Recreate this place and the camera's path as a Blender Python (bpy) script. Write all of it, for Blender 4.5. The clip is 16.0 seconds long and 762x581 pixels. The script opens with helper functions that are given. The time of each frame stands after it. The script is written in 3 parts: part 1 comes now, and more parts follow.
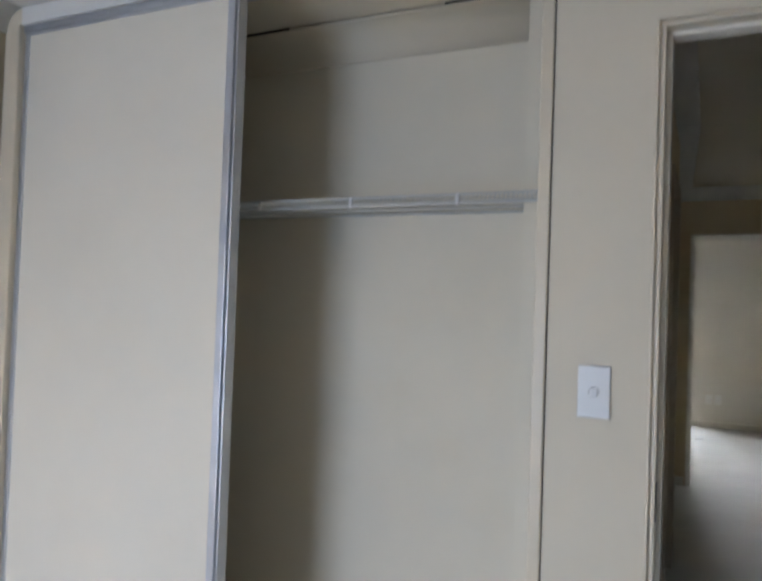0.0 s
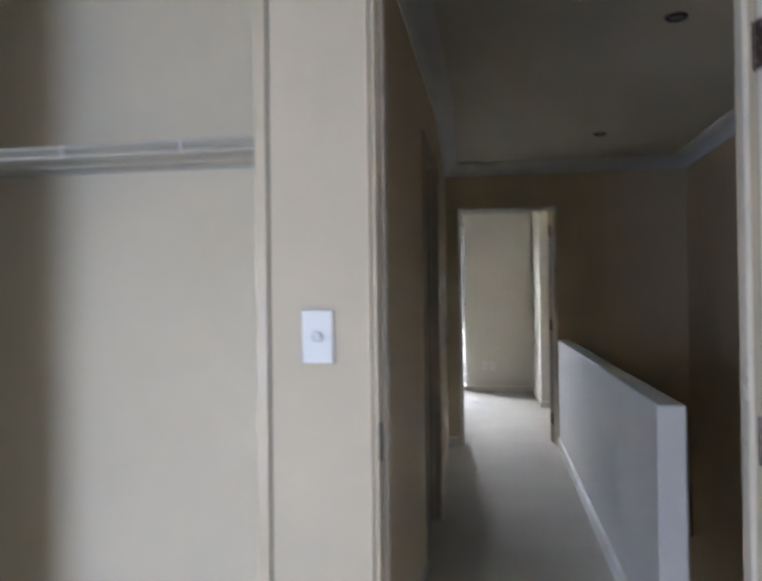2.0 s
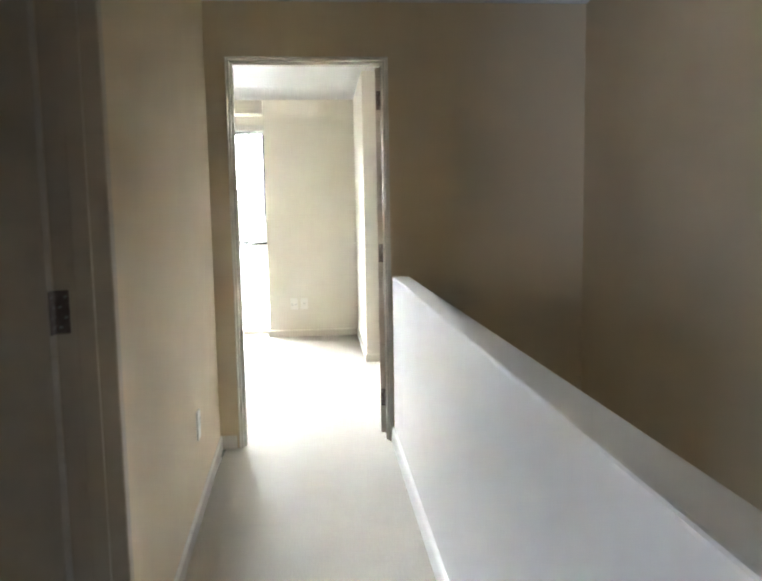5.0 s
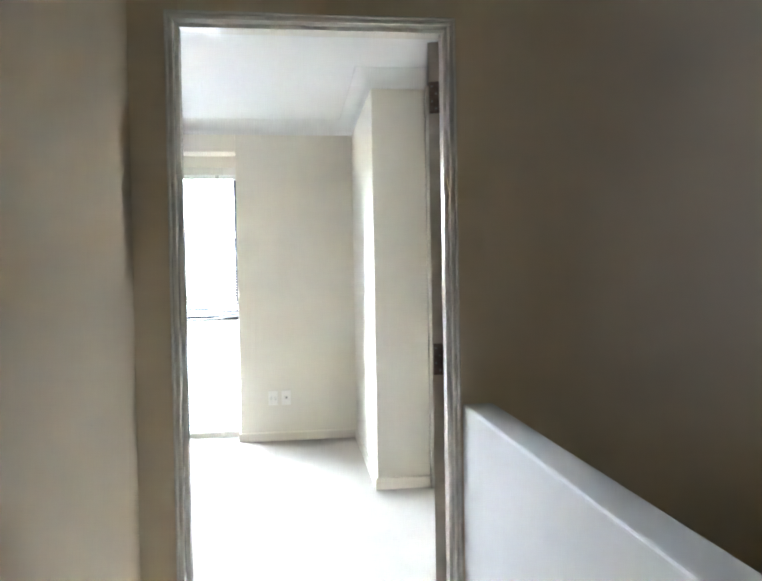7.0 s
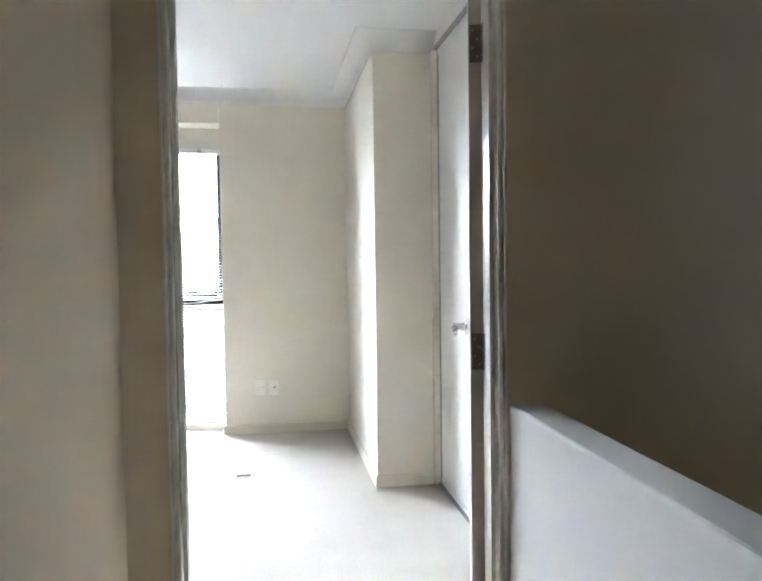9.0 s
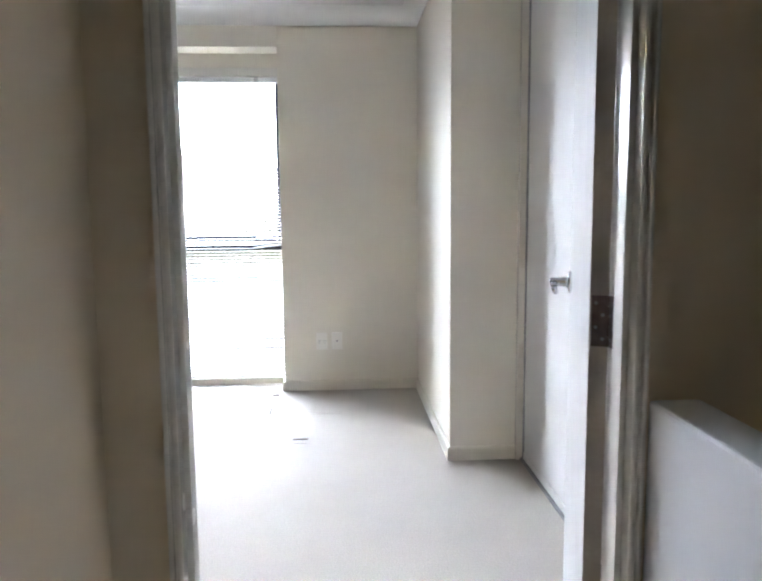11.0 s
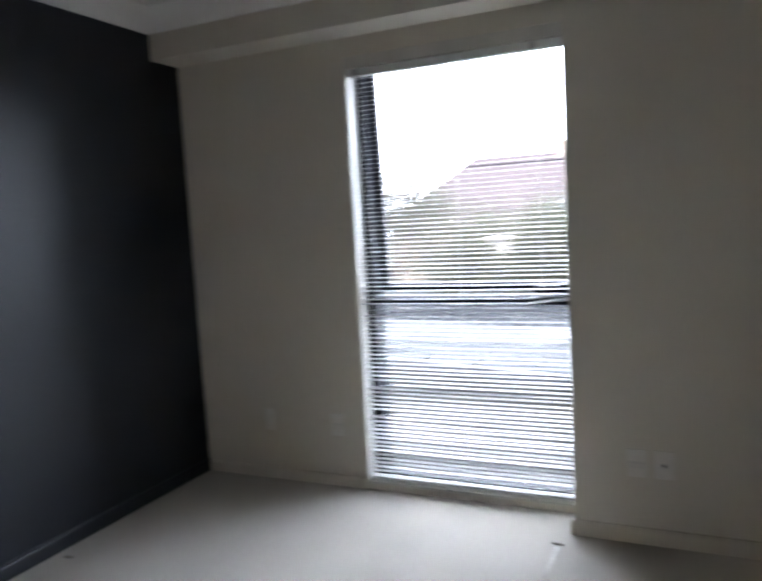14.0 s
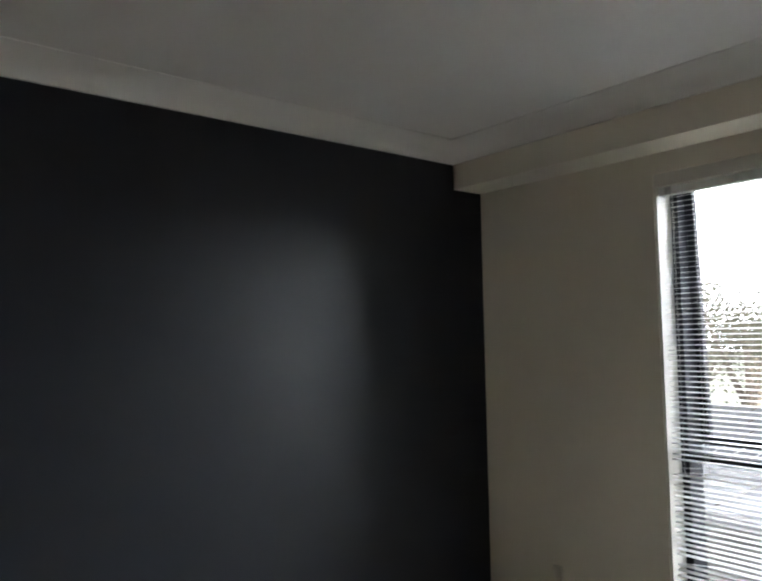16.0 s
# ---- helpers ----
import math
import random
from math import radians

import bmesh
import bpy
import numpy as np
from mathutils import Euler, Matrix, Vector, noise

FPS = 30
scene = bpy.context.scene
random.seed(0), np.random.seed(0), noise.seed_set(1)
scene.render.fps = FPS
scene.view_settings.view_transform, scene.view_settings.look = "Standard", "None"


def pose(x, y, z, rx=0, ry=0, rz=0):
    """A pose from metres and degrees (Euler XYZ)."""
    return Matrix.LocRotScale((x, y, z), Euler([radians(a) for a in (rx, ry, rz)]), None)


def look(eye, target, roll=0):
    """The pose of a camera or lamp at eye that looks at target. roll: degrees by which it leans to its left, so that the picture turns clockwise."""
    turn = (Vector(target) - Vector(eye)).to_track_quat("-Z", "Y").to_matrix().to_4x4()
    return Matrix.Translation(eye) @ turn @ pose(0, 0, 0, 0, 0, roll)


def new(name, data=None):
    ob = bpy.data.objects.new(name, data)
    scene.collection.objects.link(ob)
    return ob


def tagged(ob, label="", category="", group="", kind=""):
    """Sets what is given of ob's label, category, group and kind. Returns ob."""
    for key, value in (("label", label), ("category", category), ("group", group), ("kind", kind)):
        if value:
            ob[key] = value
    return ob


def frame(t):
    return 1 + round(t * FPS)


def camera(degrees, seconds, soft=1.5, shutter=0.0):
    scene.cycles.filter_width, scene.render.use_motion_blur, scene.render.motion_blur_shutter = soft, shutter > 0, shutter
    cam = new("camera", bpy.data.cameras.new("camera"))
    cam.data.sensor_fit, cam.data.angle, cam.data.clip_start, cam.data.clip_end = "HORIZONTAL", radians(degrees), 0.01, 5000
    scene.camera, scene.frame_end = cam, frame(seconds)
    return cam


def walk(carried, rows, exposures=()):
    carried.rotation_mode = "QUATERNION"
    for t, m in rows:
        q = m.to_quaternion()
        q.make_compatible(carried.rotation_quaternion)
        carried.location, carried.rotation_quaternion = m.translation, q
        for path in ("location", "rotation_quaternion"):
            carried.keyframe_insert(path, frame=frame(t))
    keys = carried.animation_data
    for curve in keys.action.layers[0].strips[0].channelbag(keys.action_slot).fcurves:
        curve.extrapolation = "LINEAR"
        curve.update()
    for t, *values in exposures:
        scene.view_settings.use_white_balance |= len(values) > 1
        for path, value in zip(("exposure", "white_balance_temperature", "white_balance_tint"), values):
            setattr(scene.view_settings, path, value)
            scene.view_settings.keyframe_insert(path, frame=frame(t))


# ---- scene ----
cam = camera(57.5, 16.0, 2.25, 0.5)
PATH = [
    (0, (0.166, -1.692, 1.388), (-0.689, 0.116, 1.434), 2.0),
    (0.5, (0.143, -1.7, 1.462), (-0.576, 0.157, 1.648), 2.0),
    (1, (0.163, -1.674, 1.465), (-0.472, 0.203, 1.733), 1.5),
    (1.5, (0.203, -1.639, 1.363), (-0.292, 0.289, 1.553), -0.1),
    (2, (0.322, -1.54, 1.291), (0.003, 0.434, 1.314), -0.7),
    (2.5, (0.437, -1.112, 1.227), (0.281, 0.878, 1.118), -0.7),
    (3, (0.468, -0.683, 1.193), (0.494, 1.306, 0.991), 0.7),
    (3.5, (0.483, -0.376, 1.208), (0.648, 1.6, 0.943), 0.1),
    (4, (0.494, 0.015, 1.223), (0.685, 1.986, 0.947), -0.6),
    (4.2, (0.487, 0.171, 1.223), (0.674, 2.144, 0.957), -0.7),
    (6.3, (0.489, 2.09, 1.288), (0.648, 4.081, 1.19), -1.1),
    (6.5, (0.463, 2.26, 1.287), (0.641, 4.251, 1.214), -0.8),
    (7, (0.366, 2.55, 1.311), (0.617, 4.533, 1.267), -1.0),
    (7.5, (0.300, 2.715, 1.322), (0.604, 4.692, 1.284), -1.0),
    (8, (0.255, 2.795, 1.322), (0.600, 4.764, 1.272), -1.2),
    (10.3, (0.292, 3.129, 1.258), (0.486, 5.111, 1.076), -0.4),
    (10.5, (0.302, 3.193, 1.27), (0.464, 5.176, 1.069), -0.5),
    (11, (0.322, 3.424, 1.263), (0.440, 5.406, 1.023), -0.5),
    (11.5, (0.359, 3.669, 1.269), (0.439, 5.647, 0.982), -1.1),
    (12, (0.402, 4.02, 1.262), (0.440, 5.994, 0.942), -1.9),
    (12.5, (0.419, 4.334, 1.244), (0.445, 6.31, 0.935), -1.9),
    (13, (0.440, 4.608, 1.235), (0.404, 6.595, 0.998), -2.7),
    (13.5, (0.405, 4.945, 1.32), (0.101, 6.911, 1.112), -3.1),
    (14, (0.432, 5.205, 1.40), (-0.402, 7.012, 1.200), -3.2),
    (14.5, (0.588, 5.26, 1.466), (-0.684, 6.794, 1.298), -4.5),
    (15, (0.673, 5.398, 1.453), (-0.827, 6.721, 1.478), -3.6),
    (15.5, (0.607, 5.433, 1.476), (-0.917, 6.716, 1.648), -1.5),
    (16, (0.436, 5.536, 1.518), (-1.122, 6.784, 1.654), -1.0),
]
EXPOSURES = [
    (0, 2.55, 6150, 13), (0.5, 2.72, 6500, 16), (1.0, 3.1, 7100, 18), (1.8, 2.82, 6250, 16), (2.1, 2.88, 6150, 15), (2.5, 3.42, 6350, 14), (3.0, 3.15, 7000, 16),
    (3.5, 3.95, 6850, 14), (4.2, 4.55, 6850, 12), (6.3, 4.42, 6000, 11), (8, 4.1, 5950, 12), (10.5, 3.7, 6100, 16), (11, 3.48, 6000, 17), (11.5, 3.05, 5950, 18),
    (12, 2.55, 5850, 17), (12.5, 2.1, 5750, 16), (13.5, 1.72, 5900, 16), (14.5, 1.3, 6150, 16), (15.0, 1.08, 6250, 17), (15.5, 1.08, 6350, 16), (16, 1.45, 6650, 13),
]
walk(cam, [(t, look(eye, target, roll)) for t, eye, target, roll in PATH], EXPOSURES)

# ---- world and lights ----
world = bpy.data.worlds.new("sky_world")
scene.world = world
world.use_nodes = True
wn = world.node_tree.nodes
sky = wn.new("ShaderNodeTexSky")
sky.sky_type = 'NISHITA'
sky.sun_disc = False
sky.sun_elevation = radians(48)
sky.sun_rotation = radians(160)
sky.air_density, sky.dust_density, sky.ozone_density = 1.0, 4.0, 1.0
wn["Background"].inputs["Strength"].default_value = 0.15
world.node_tree.links.new(sky.outputs[0], wn["Background"].inputs["Color"])

sun_data = bpy.data.lights.new("sun", 'SUN')
sun_data.energy, sun_data.angle, sun_data.color = 4.5, radians(12), (1.0, 0.96, 0.9)
sun = new("sun", sun_data)
sun.matrix_world = look((4, -9, 13), (0, 2, 0))


def window_light(name, eye, target, wide, high, watts, color):
    data = bpy.data.lights.new(name, 'AREA')
    data.shape, data.size, data.size_y, data.energy, data.color = 'RECTANGLE', wide, high, watts, color
    ob = new(name, data)
    ob.matrix_world = look(eye, target)
    return ob


# daylight of the first bedroom's window
window_light("window_daylight", (-1.48, -4.02, 0.80), (-0.3, 0, -1.7), 1.22, 1.4, 12.0, (0.53, 0.71, 1.0))


# ---- materials ----
def mat(name, color, rough=0.6, metal=0.0, vary=0.06, vary_scale=1.2, grain=0.0, grain_scale=250.0, bump=0.0, bump_scale=60.0,
        spec=0.5, rough_vary=0.0, stain=None, stain_amount=0.0, coat=0.0):
    m = bpy.data.materials.new(name)
    m.use_nodes = True
    nt = m.node_tree
    bsdf = nt.nodes["Principled BSDF"]
    bsdf.inputs["Roughness"].default_value = rough
    bsdf.inputs["Metallic"].default_value = metal
    bsdf.inputs["Specular IOR Level"].default_value = spec
    bsdf.inputs["Coat Weight"].default_value = coat
    coord = nt.nodes.new("ShaderNodeTexCoord").outputs["Object"]

    def noise_at(scale, detail=4.0):
        n = nt.nodes.new("ShaderNodeTexNoise")
        n.inputs["Scale"].default_value, n.inputs["Detail"].default_value = scale, detail
        nt.links.new(coord, n.inputs["Vector"])
        return n.outputs["Fac"]

    def mix(fac, a, b, amount):
        mr = nt.nodes.new("ShaderNodeMapRange")
        mr.inputs["From Min"].default_value, mr.inputs["From Max"].default_value = 0.3, 0.7
        mr.inputs["To Max"].default_value = amount
        nt.links.new(fac, mr.inputs["Value"])
        mx = nt.nodes.new("ShaderNodeMix")
        mx.data_type = 'RGBA'
        nt.links.new(mr.outputs[0], mx.inputs["Factor"])
        for sock, v in ((mx.inputs["A"], a), (mx.inputs["B"], b)):
            if isinstance(v, tuple):
                sock.default_value = v
            else:
                nt.links.new(v, sock)
        return mx.outputs["Result"]

    base = (*color, 1)
    dark = (*[c * (1 - 2.2 * vary) for c in color], 1)
    out = mix(noise_at(vary_scale, 5.0), base, dark, 1.0)
    if grain:
        out = mix(noise_at(grain_scale, 2.0), out, (*[c * (1 - grain) for c in color], 1), 0.8)
    if stain:
        n = noise_at(3.1, 6.0)
        mr = nt.nodes.new("ShaderNodeMapRange")
        mr.inputs["From Min"].default_value, mr.inputs["From Max"].default_value, mr.inputs["To Max"].default_value = 0.56, 0.72, stain_amount
        nt.links.new(n, mr.inputs["Value"])
        mx = nt.nodes.new("ShaderNodeMix")
        mx.data_type = 'RGBA'
        nt.links.new(mr.outputs[0], mx.inputs["Factor"])
        nt.links.new(out, mx.inputs["A"])
        mx.inputs["B"].default_value = (*stain, 1)
        out = mx.outputs["Result"]
    nt.links.new(out, bsdf.inputs["Base Color"])
    if rough_vary:
        mr = nt.nodes.new("ShaderNodeMapRange")
        mr.inputs["To Min"].default_value, mr.inputs["To Max"].default_value = rough - rough_vary, rough + rough_vary
        nt.links.new(noise_at(5.0), mr.inputs["Value"])
        nt.links.new(mr.outputs[0], bsdf.inputs["Roughness"])
    if bump:
        b = nt.nodes.new("ShaderNodeBump")
        b.inputs["Strength"].default_value, b.inputs["Distance"].default_value = bump, 0.01
        nt.links.new(noise_at(bump_scale, 3.0), b.inputs["Height"])
        nt.links.new(b.outputs[0], bsdf.inputs["Normal"])
    return m


WHITE = mat("white_wall_paint", (0.73, 0.72, 0.705), 0.6, vary=0.03, vary_scale=1.6, bump=0.05, bump_scale=120, rough_vary=0.08)
CREAM = mat("cream_wall_paint", (0.67, 0.60, 0.475), 0.62, vary=0.03, vary_scale=1.6, bump=0.05, bump_scale=120, rough_vary=0.08,
            stain=(0.57, 0.48, 0.34), stain_amount=0.12)
HALL = mat("warm_hall_paint", (0.69, 0.56, 0.385), 0.62, vary=0.03, vary_scale=1.6, bump=0.05, bump_scale=120, rough_vary=0.08,
           stain=(0.55, 0.46, 0.34), stain_amount=0.12)
PALE = mat("pale_cream_wall_paint", (0.70, 0.655, 0.555), 0.62, vary=0.03, vary_scale=1.6, bump=0.05, bump_scale=120, rough_vary=0.08,
           stain=(0.59, 0.53, 0.43), stain_amount=0.12)
# for walls out of view: tan picked to dim and warm the bounced light
UNSEEN = mat("tan_bounce_absorber", (0.42, 0.34, 0.22), 0.62, vary=0.03, vary_scale=1.6, bump=0.05, bump_scale=120, rough_vary=0.08)
RECESS = mat("robe_recess_paint", (0.735, 0.675, 0.55), 0.62, vary=0.03, vary_scale=1.6, bump=0.05, bump_scale=120, rough_vary=0.08,
             stain=(0.65, 0.55, 0.38), stain_amount=0.15)
NAVY = mat("navy_feature_paint", (0.0062, 0.0085, 0.0130), 0.43, spec=0.45, vary=0.08, vary_scale=2.0, bump=0.05, bump_scale=120, rough_vary=0.05)
CEIL = mat("ceiling_white_paint", (0.68, 0.67, 0.645), 0.8, vary=0.03, vary_scale=0.8, bump=0.04, bump_scale=90)
# slightly darker and warmer tone than the other ceilings
HALLCEIL = mat("cream_hall_ceiling_paint", (0.66, 0.60, 0.49), 0.8, vary=0.03, vary_scale=0.8, bump=0.04, bump_scale=90)
ROBECEIL = mat("aged_cream_plaster", (0.72, 0.65, 0.52), 0.7, vary=0.04, vary_scale=1.5, bump=0.04, bump_scale=90)
COVE = mat("cornice_paint", (0.72, 0.71, 0.68), 0.7, vary=0.03, vary_scale=3.0)
TRIM = mat("gloss_trim_paint", (0.79, 0.745, 0.66), 0.25, vary=0.04, vary_scale=6.0, bump=0.012, bump_scale=40, rough_vary=0.06)
TRIM_CREAM = mat("cream_trim_paint", (0.67, 0.59, 0.455), 0.4, vary=0.04, vary_scale=6.0, bump=0.012, bump_scale=40, rough_vary=0.06)
DOOR = mat("satin_door_paint", (0.78, 0.77, 0.74), 0.38, vary=0.03, vary_scale=2.5, bump=0.04, bump_scale=60, rough_vary=0.06)
BARE = mat("unpainted_door_edge", (0.55, 0.47, 0.38), 0.6, vary=0.15, vary_scale=9, grain=0.2, grain_scale=120)
CARPET = mat("beige_cut_pile_carpet", (0.66, 0.615, 0.54), 0.95, vary=0.06, vary_scale=2.2, grain=0.23, grain_scale=150, bump=0.45,
             bump_scale=130, spec=0.1, stain=(0.50, 0.47, 0.42), stain_amount=0.3)
SEAM = mat("worn_carpet_cut", (0.28, 0.25, 0.21), 0.95, vary=0.2, vary_scale=40, spec=0.1)
LIFT = mat("lifted_carpet_edge", (0.72, 0.68, 0.61), 0.95, vary=0.1, vary_scale=40, bump=0.6, bump_scale=200, spec=0.1)
GROUT = mat("grey_grout", (0.36, 0.35, 0.33), 0.9, vary=0.15, vary_scale=20)
TILE = mat("pale_ceramic_tile", (0.62, 0.60, 0.56), 0.3, vary=0.08, vary_scale=6, rough_vary=0.08)
ALU = mat("brushed_aluminium", (0.62, 0.64, 0.68), 0.45, metal=0.9, vary=0.06, vary_scale=8, rough_vary=0.08)
ROBE = mat("robe_door_vinyl", (0.755, 0.705, 0.605), 0.5, vary=0.03, vary_scale=2, bump=0.06, bump_scale=220)
CHROME = mat("chrome", (0.75, 0.76, 0.78), 0.12, metal=1.0, vary=0.05, vary_scale=30)
BRONZE = mat("dark_bronze_hinge", (0.19, 0.145, 0.13), 0.32, metal=0.6, vary=0.2, vary_scale=40)
WIRE = mat("white_coated_wire", (0.56, 0.57, 0.55), 0.35, vary=0.05, vary_scale=20)
IVORY = mat("ivory_plate_plastic", (0.77, 0.74, 0.67), 0.35, vary=0.03, vary_scale=20)
PLATE = mat("white_switch_plastic", (0.70, 0.70, 0.69), 0.28, vary=0.02, vary_scale=20)
RING = mat("pale_grey_plastic", (0.50, 0.50, 0.49), 0.4, vary=0.05, vary_scale=30)
GREY = mat("grey_plastic", (0.30, 0.30, 0.30), 0.4, vary=0.1, vary_scale=30)
BLACK = mat("black_window_frame", (0.010, 0.011, 0.018), 0.6, vary=0.2, vary_scale=8, spec=0.25)
SLAT = mat("white_aluminium_slat", (0.80, 0.80, 0.78), 0.38, vary=0.05, vary_scale=5, rough_vary=0.08)
SILL = mat("white_sill_paint", (0.66, 0.635, 0.57), 0.4, vary=0.05, vary_scale=6)
CORD = mat("blind_cord", (0.70, 0.69, 0.65), 0.8, vary=0.1, vary_scale=50)
TIMBER = mat("dark_stained_timber", (0.075, 0.028, 0.016), 0.25, vary=0.25, vary_scale=14, grain=0.3, grain_scale=90)
CRACK = mat("open_joint_shadow", (0.05, 0.04, 0.03), 0.9, vary=0.2, vary_scale=60)
BEIGE = mat("aged_bezel_paint", (0.42, 0.36, 0.26), 0.35, metal=0.3, vary=0.15, vary_scale=30)
LAMP = mat("dark_downlight", (0.06, 0.055, 0.05), 0.35, metal=0.4, vary=0.2, vary_scale=40)
BRICK = mat("pale_brick", (0.42, 0.36, 0.30), 0.85, vary=0.2, vary_scale=3, grain=0.3, grain_scale=40)
RENDERED = mat("white_rendered_wall", (0.62, 0.62, 0.60), 0.85, vary=0.08, vary_scale=1.5)
GALV = mat("weathered_metal_roofing", (0.19, 0.205, 0.22), 0.6, vary=0.1, vary_scale=1.5)
CHARCOAL = mat("charcoal_metal_roofing", (0.075, 0.083, 0.095), 0.6, vary=0.1, vary_scale=1.5)
TAN = mat("tan_timber_paint", (0.52, 0.43, 0.33), 0.42, vary=0.08, vary_scale=6.0, bump=0.04, bump_scale=40, rough_vary=0.06)
TILES = mat("terracotta_roof_tile", (0.13, 0.11, 0.115), 0.75, vary=0.2, vary_scale=2, grain=0.3, grain_scale=12)
SLATE = mat("grey_roof_tile", (0.24, 0.25, 0.27), 0.7, vary=0.2, vary_scale=2, grain=0.3, grain_scale=12)
GRASS = mat("lawn", (0.11, 0.12, 0.08), 0.95, vary=0.2, vary_scale=0.3, grain=0.3, grain_scale=8)
ROAD = mat("asphalt", (0.055, 0.055, 0.056), 0.9, vary=0.15, vary_scale=0.5, grain=0.3, grain_scale=30)
CONCRETE = mat("concrete", (0.34, 0.33, 0.31), 0.9, vary=0.12, vary_scale=0.8, grain=0.2, grain_scale=20)
BARK = mat("bark", (0.22, 0.19, 0.16), 0.9, vary=0.2, vary_scale=6, bump=0.8, bump_scale=20)
LEAF = mat("leaves", (0.14, 0.145, 0.105), 0.7, vary=0.3, vary_scale=1.0, grain=0.3, grain_scale=6)
LEAF2 = mat("olive_leaves", (0.145, 0.14, 0.11), 0.7, vary=0.3, vary_scale=1.0, grain=0.3, grain_scale=6)
DARKGLASS = mat("far_window_glass", (0.03, 0.04, 0.05), 0.1, vary=0.1)

for m in (LEAF, LEAF2):
    bsdf = m.node_tree.nodes["Principled BSDF"]
    glow = m.node_tree.nodes.new("ShaderNodeBsdfTranslucent")
    blend = m.node_tree.nodes.new("ShaderNodeMixShader")
    glow.inputs["Color"].default_value = (0.18, 0.185, 0.13, 1)
    blend.inputs[0].default_value = 0.45
    m.node_tree.links.new(bsdf.outputs[0], blend.inputs[1])
    m.node_tree.links.new(glow.outputs[0], blend.inputs[2])
    m.node_tree.links.new(blend.outputs[0], m.node_tree.nodes["Material Output"].inputs["Surface"])

CLOUD = bpy.data.materials.new("overcast_sky_glow")
CLOUD.use_nodes = True
cb = CLOUD.node_tree.nodes["Principled BSDF"]
cb.inputs["Base Color"].default_value = (0.8, 0.8, 0.8, 1)
cb.inputs["Emission Color"].default_value = (0.80, 0.89, 1.0, 1)
cb.inputs["Emission Strength"].default_value = 5.5

GLASS = bpy.data.materials.new("clear_window_glass")
GLASS.use_nodes = True
gb = GLASS.node_tree.nodes["Principled BSDF"]
gb.inputs["Base Color"].default_value = (0.97, 0.98, 0.98, 1)
gb.inputs["Transmission Weight"].default_value = 1.0
gb.inputs["Roughness"].default_value = 0.0
gb.inputs["IOR"].default_value = 1.01


# ---- mesh helpers ----
def box(bm, x0, x1, y0, y1, z0, z1):
    v = [bm.verts.new((x, y, z)) for z in (z0, z1) for x, y in ((x0, y0), (x1, y0), (x1, y1), (x0, y1))]
    for q in ((3, 2, 1, 0), (4, 5, 6, 7), (0, 1, 5, 4), (1, 2, 6, 5), (2, 3, 7, 6), (3, 0, 4, 7)):
        bm.faces.new([v[i] for i in q])
    return v


def boxes(*rows, bevel=0.0, segments=2):
    bm = bmesh.new()
    for r in rows:
        box(bm, *r)
    if bevel:
        bmesh.ops.bevel(bm, geom=list(bm.edges), offset=bevel, segments=segments, profile=0.6, affect='EDGES')
    return bm


def tube(bm, a, b, r, sides=10, r2=None):
    a, b = Vector(a), Vector(b)
    q = (b - a).to_track_quat('Z', 'Y').to_matrix().to_4x4()
    m = Matrix.Translation((a + b) / 2) @ q
    bmesh.ops.create_cone(bm, cap_ends=True, segments=sides, radius1=r, radius2=r if r2 is None else r2, depth=(b - a).length, matrix=m)
    return bm


def lathe(bm, profile, m, sides=20):
    """Turns a profile of (radius, height) about the axis z of the pose m."""
    rings = []
    for r, h in profile:
        rings.append([bm.verts.new(m @ Vector((r * math.cos(2 * math.pi * i / sides), r * math.sin(2 * math.pi * i / sides), h))) for i in range(sides)])
    for a, b in zip(rings, rings[1:]):
        for i in range(sides):
            j = (i + 1) % sides
            bm.faces.new((a[i], a[j], b[j], b[i]))
    bm.faces.new(rings[0][::-1])
    bm.faces.new(rings[-1])


def sweep(points, profile, closed=False):
    """A profile of (inward, height) drawn along a plan line whose inside lies to its left, with mitred corners."""
    bm = bmesh.new()
    pts = [Vector(p) for p in points]
    n = len(pts)
    rings = []
    for i, p in enumerate(pts):
        d0 = (p - pts[i - 1]).normalized() if closed or i else None
        d1 = (pts[(i + 1) % n] - p).normalized() if closed or i < n - 1 else None
        d0, d1 = d0 or d1, d1 or d0
        n0, n1 = Vector((-d0.y, d0.x)), Vector((-d1.y, d1.x))
        mitre = (n0 + n1) / max(0.2, 1 + n0.dot(n1))
        rings.append([bm.verts.new((p.x + mitre.x * u, p.y + mitre.y * u, z)) for u, z in profile])
    k = len(profile)
    for i in range(n if closed else n - 1):
        a, b = rings[i], rings[(i + 1) % n]
        for j in range(k):
            bm.faces.new((a[j], a[(j + 1) % k], b[(j + 1) % k], b[j]))
    if not closed:
        bm.faces.new(rings[0][::-1])
        bm.faces.new(rings[-1])
    return bm


def smooth(bm):
    for f in bm.faces:
        f.smooth = True
    return bm


def mesh_of(name, bm, material):
    bmesh.ops.recalc_face_normals(bm, faces=list(bm.faces))
    me = bpy.data.meshes.new(name)
    bm.to_mesh(me)
    bm.free()
    me.materials.append(material)
    return me


def part(name, bm, material, parent, label=""):
    ob = new(name, mesh_of(name, bm, material))
    ob.parent = parent
    return tagged(ob, label)


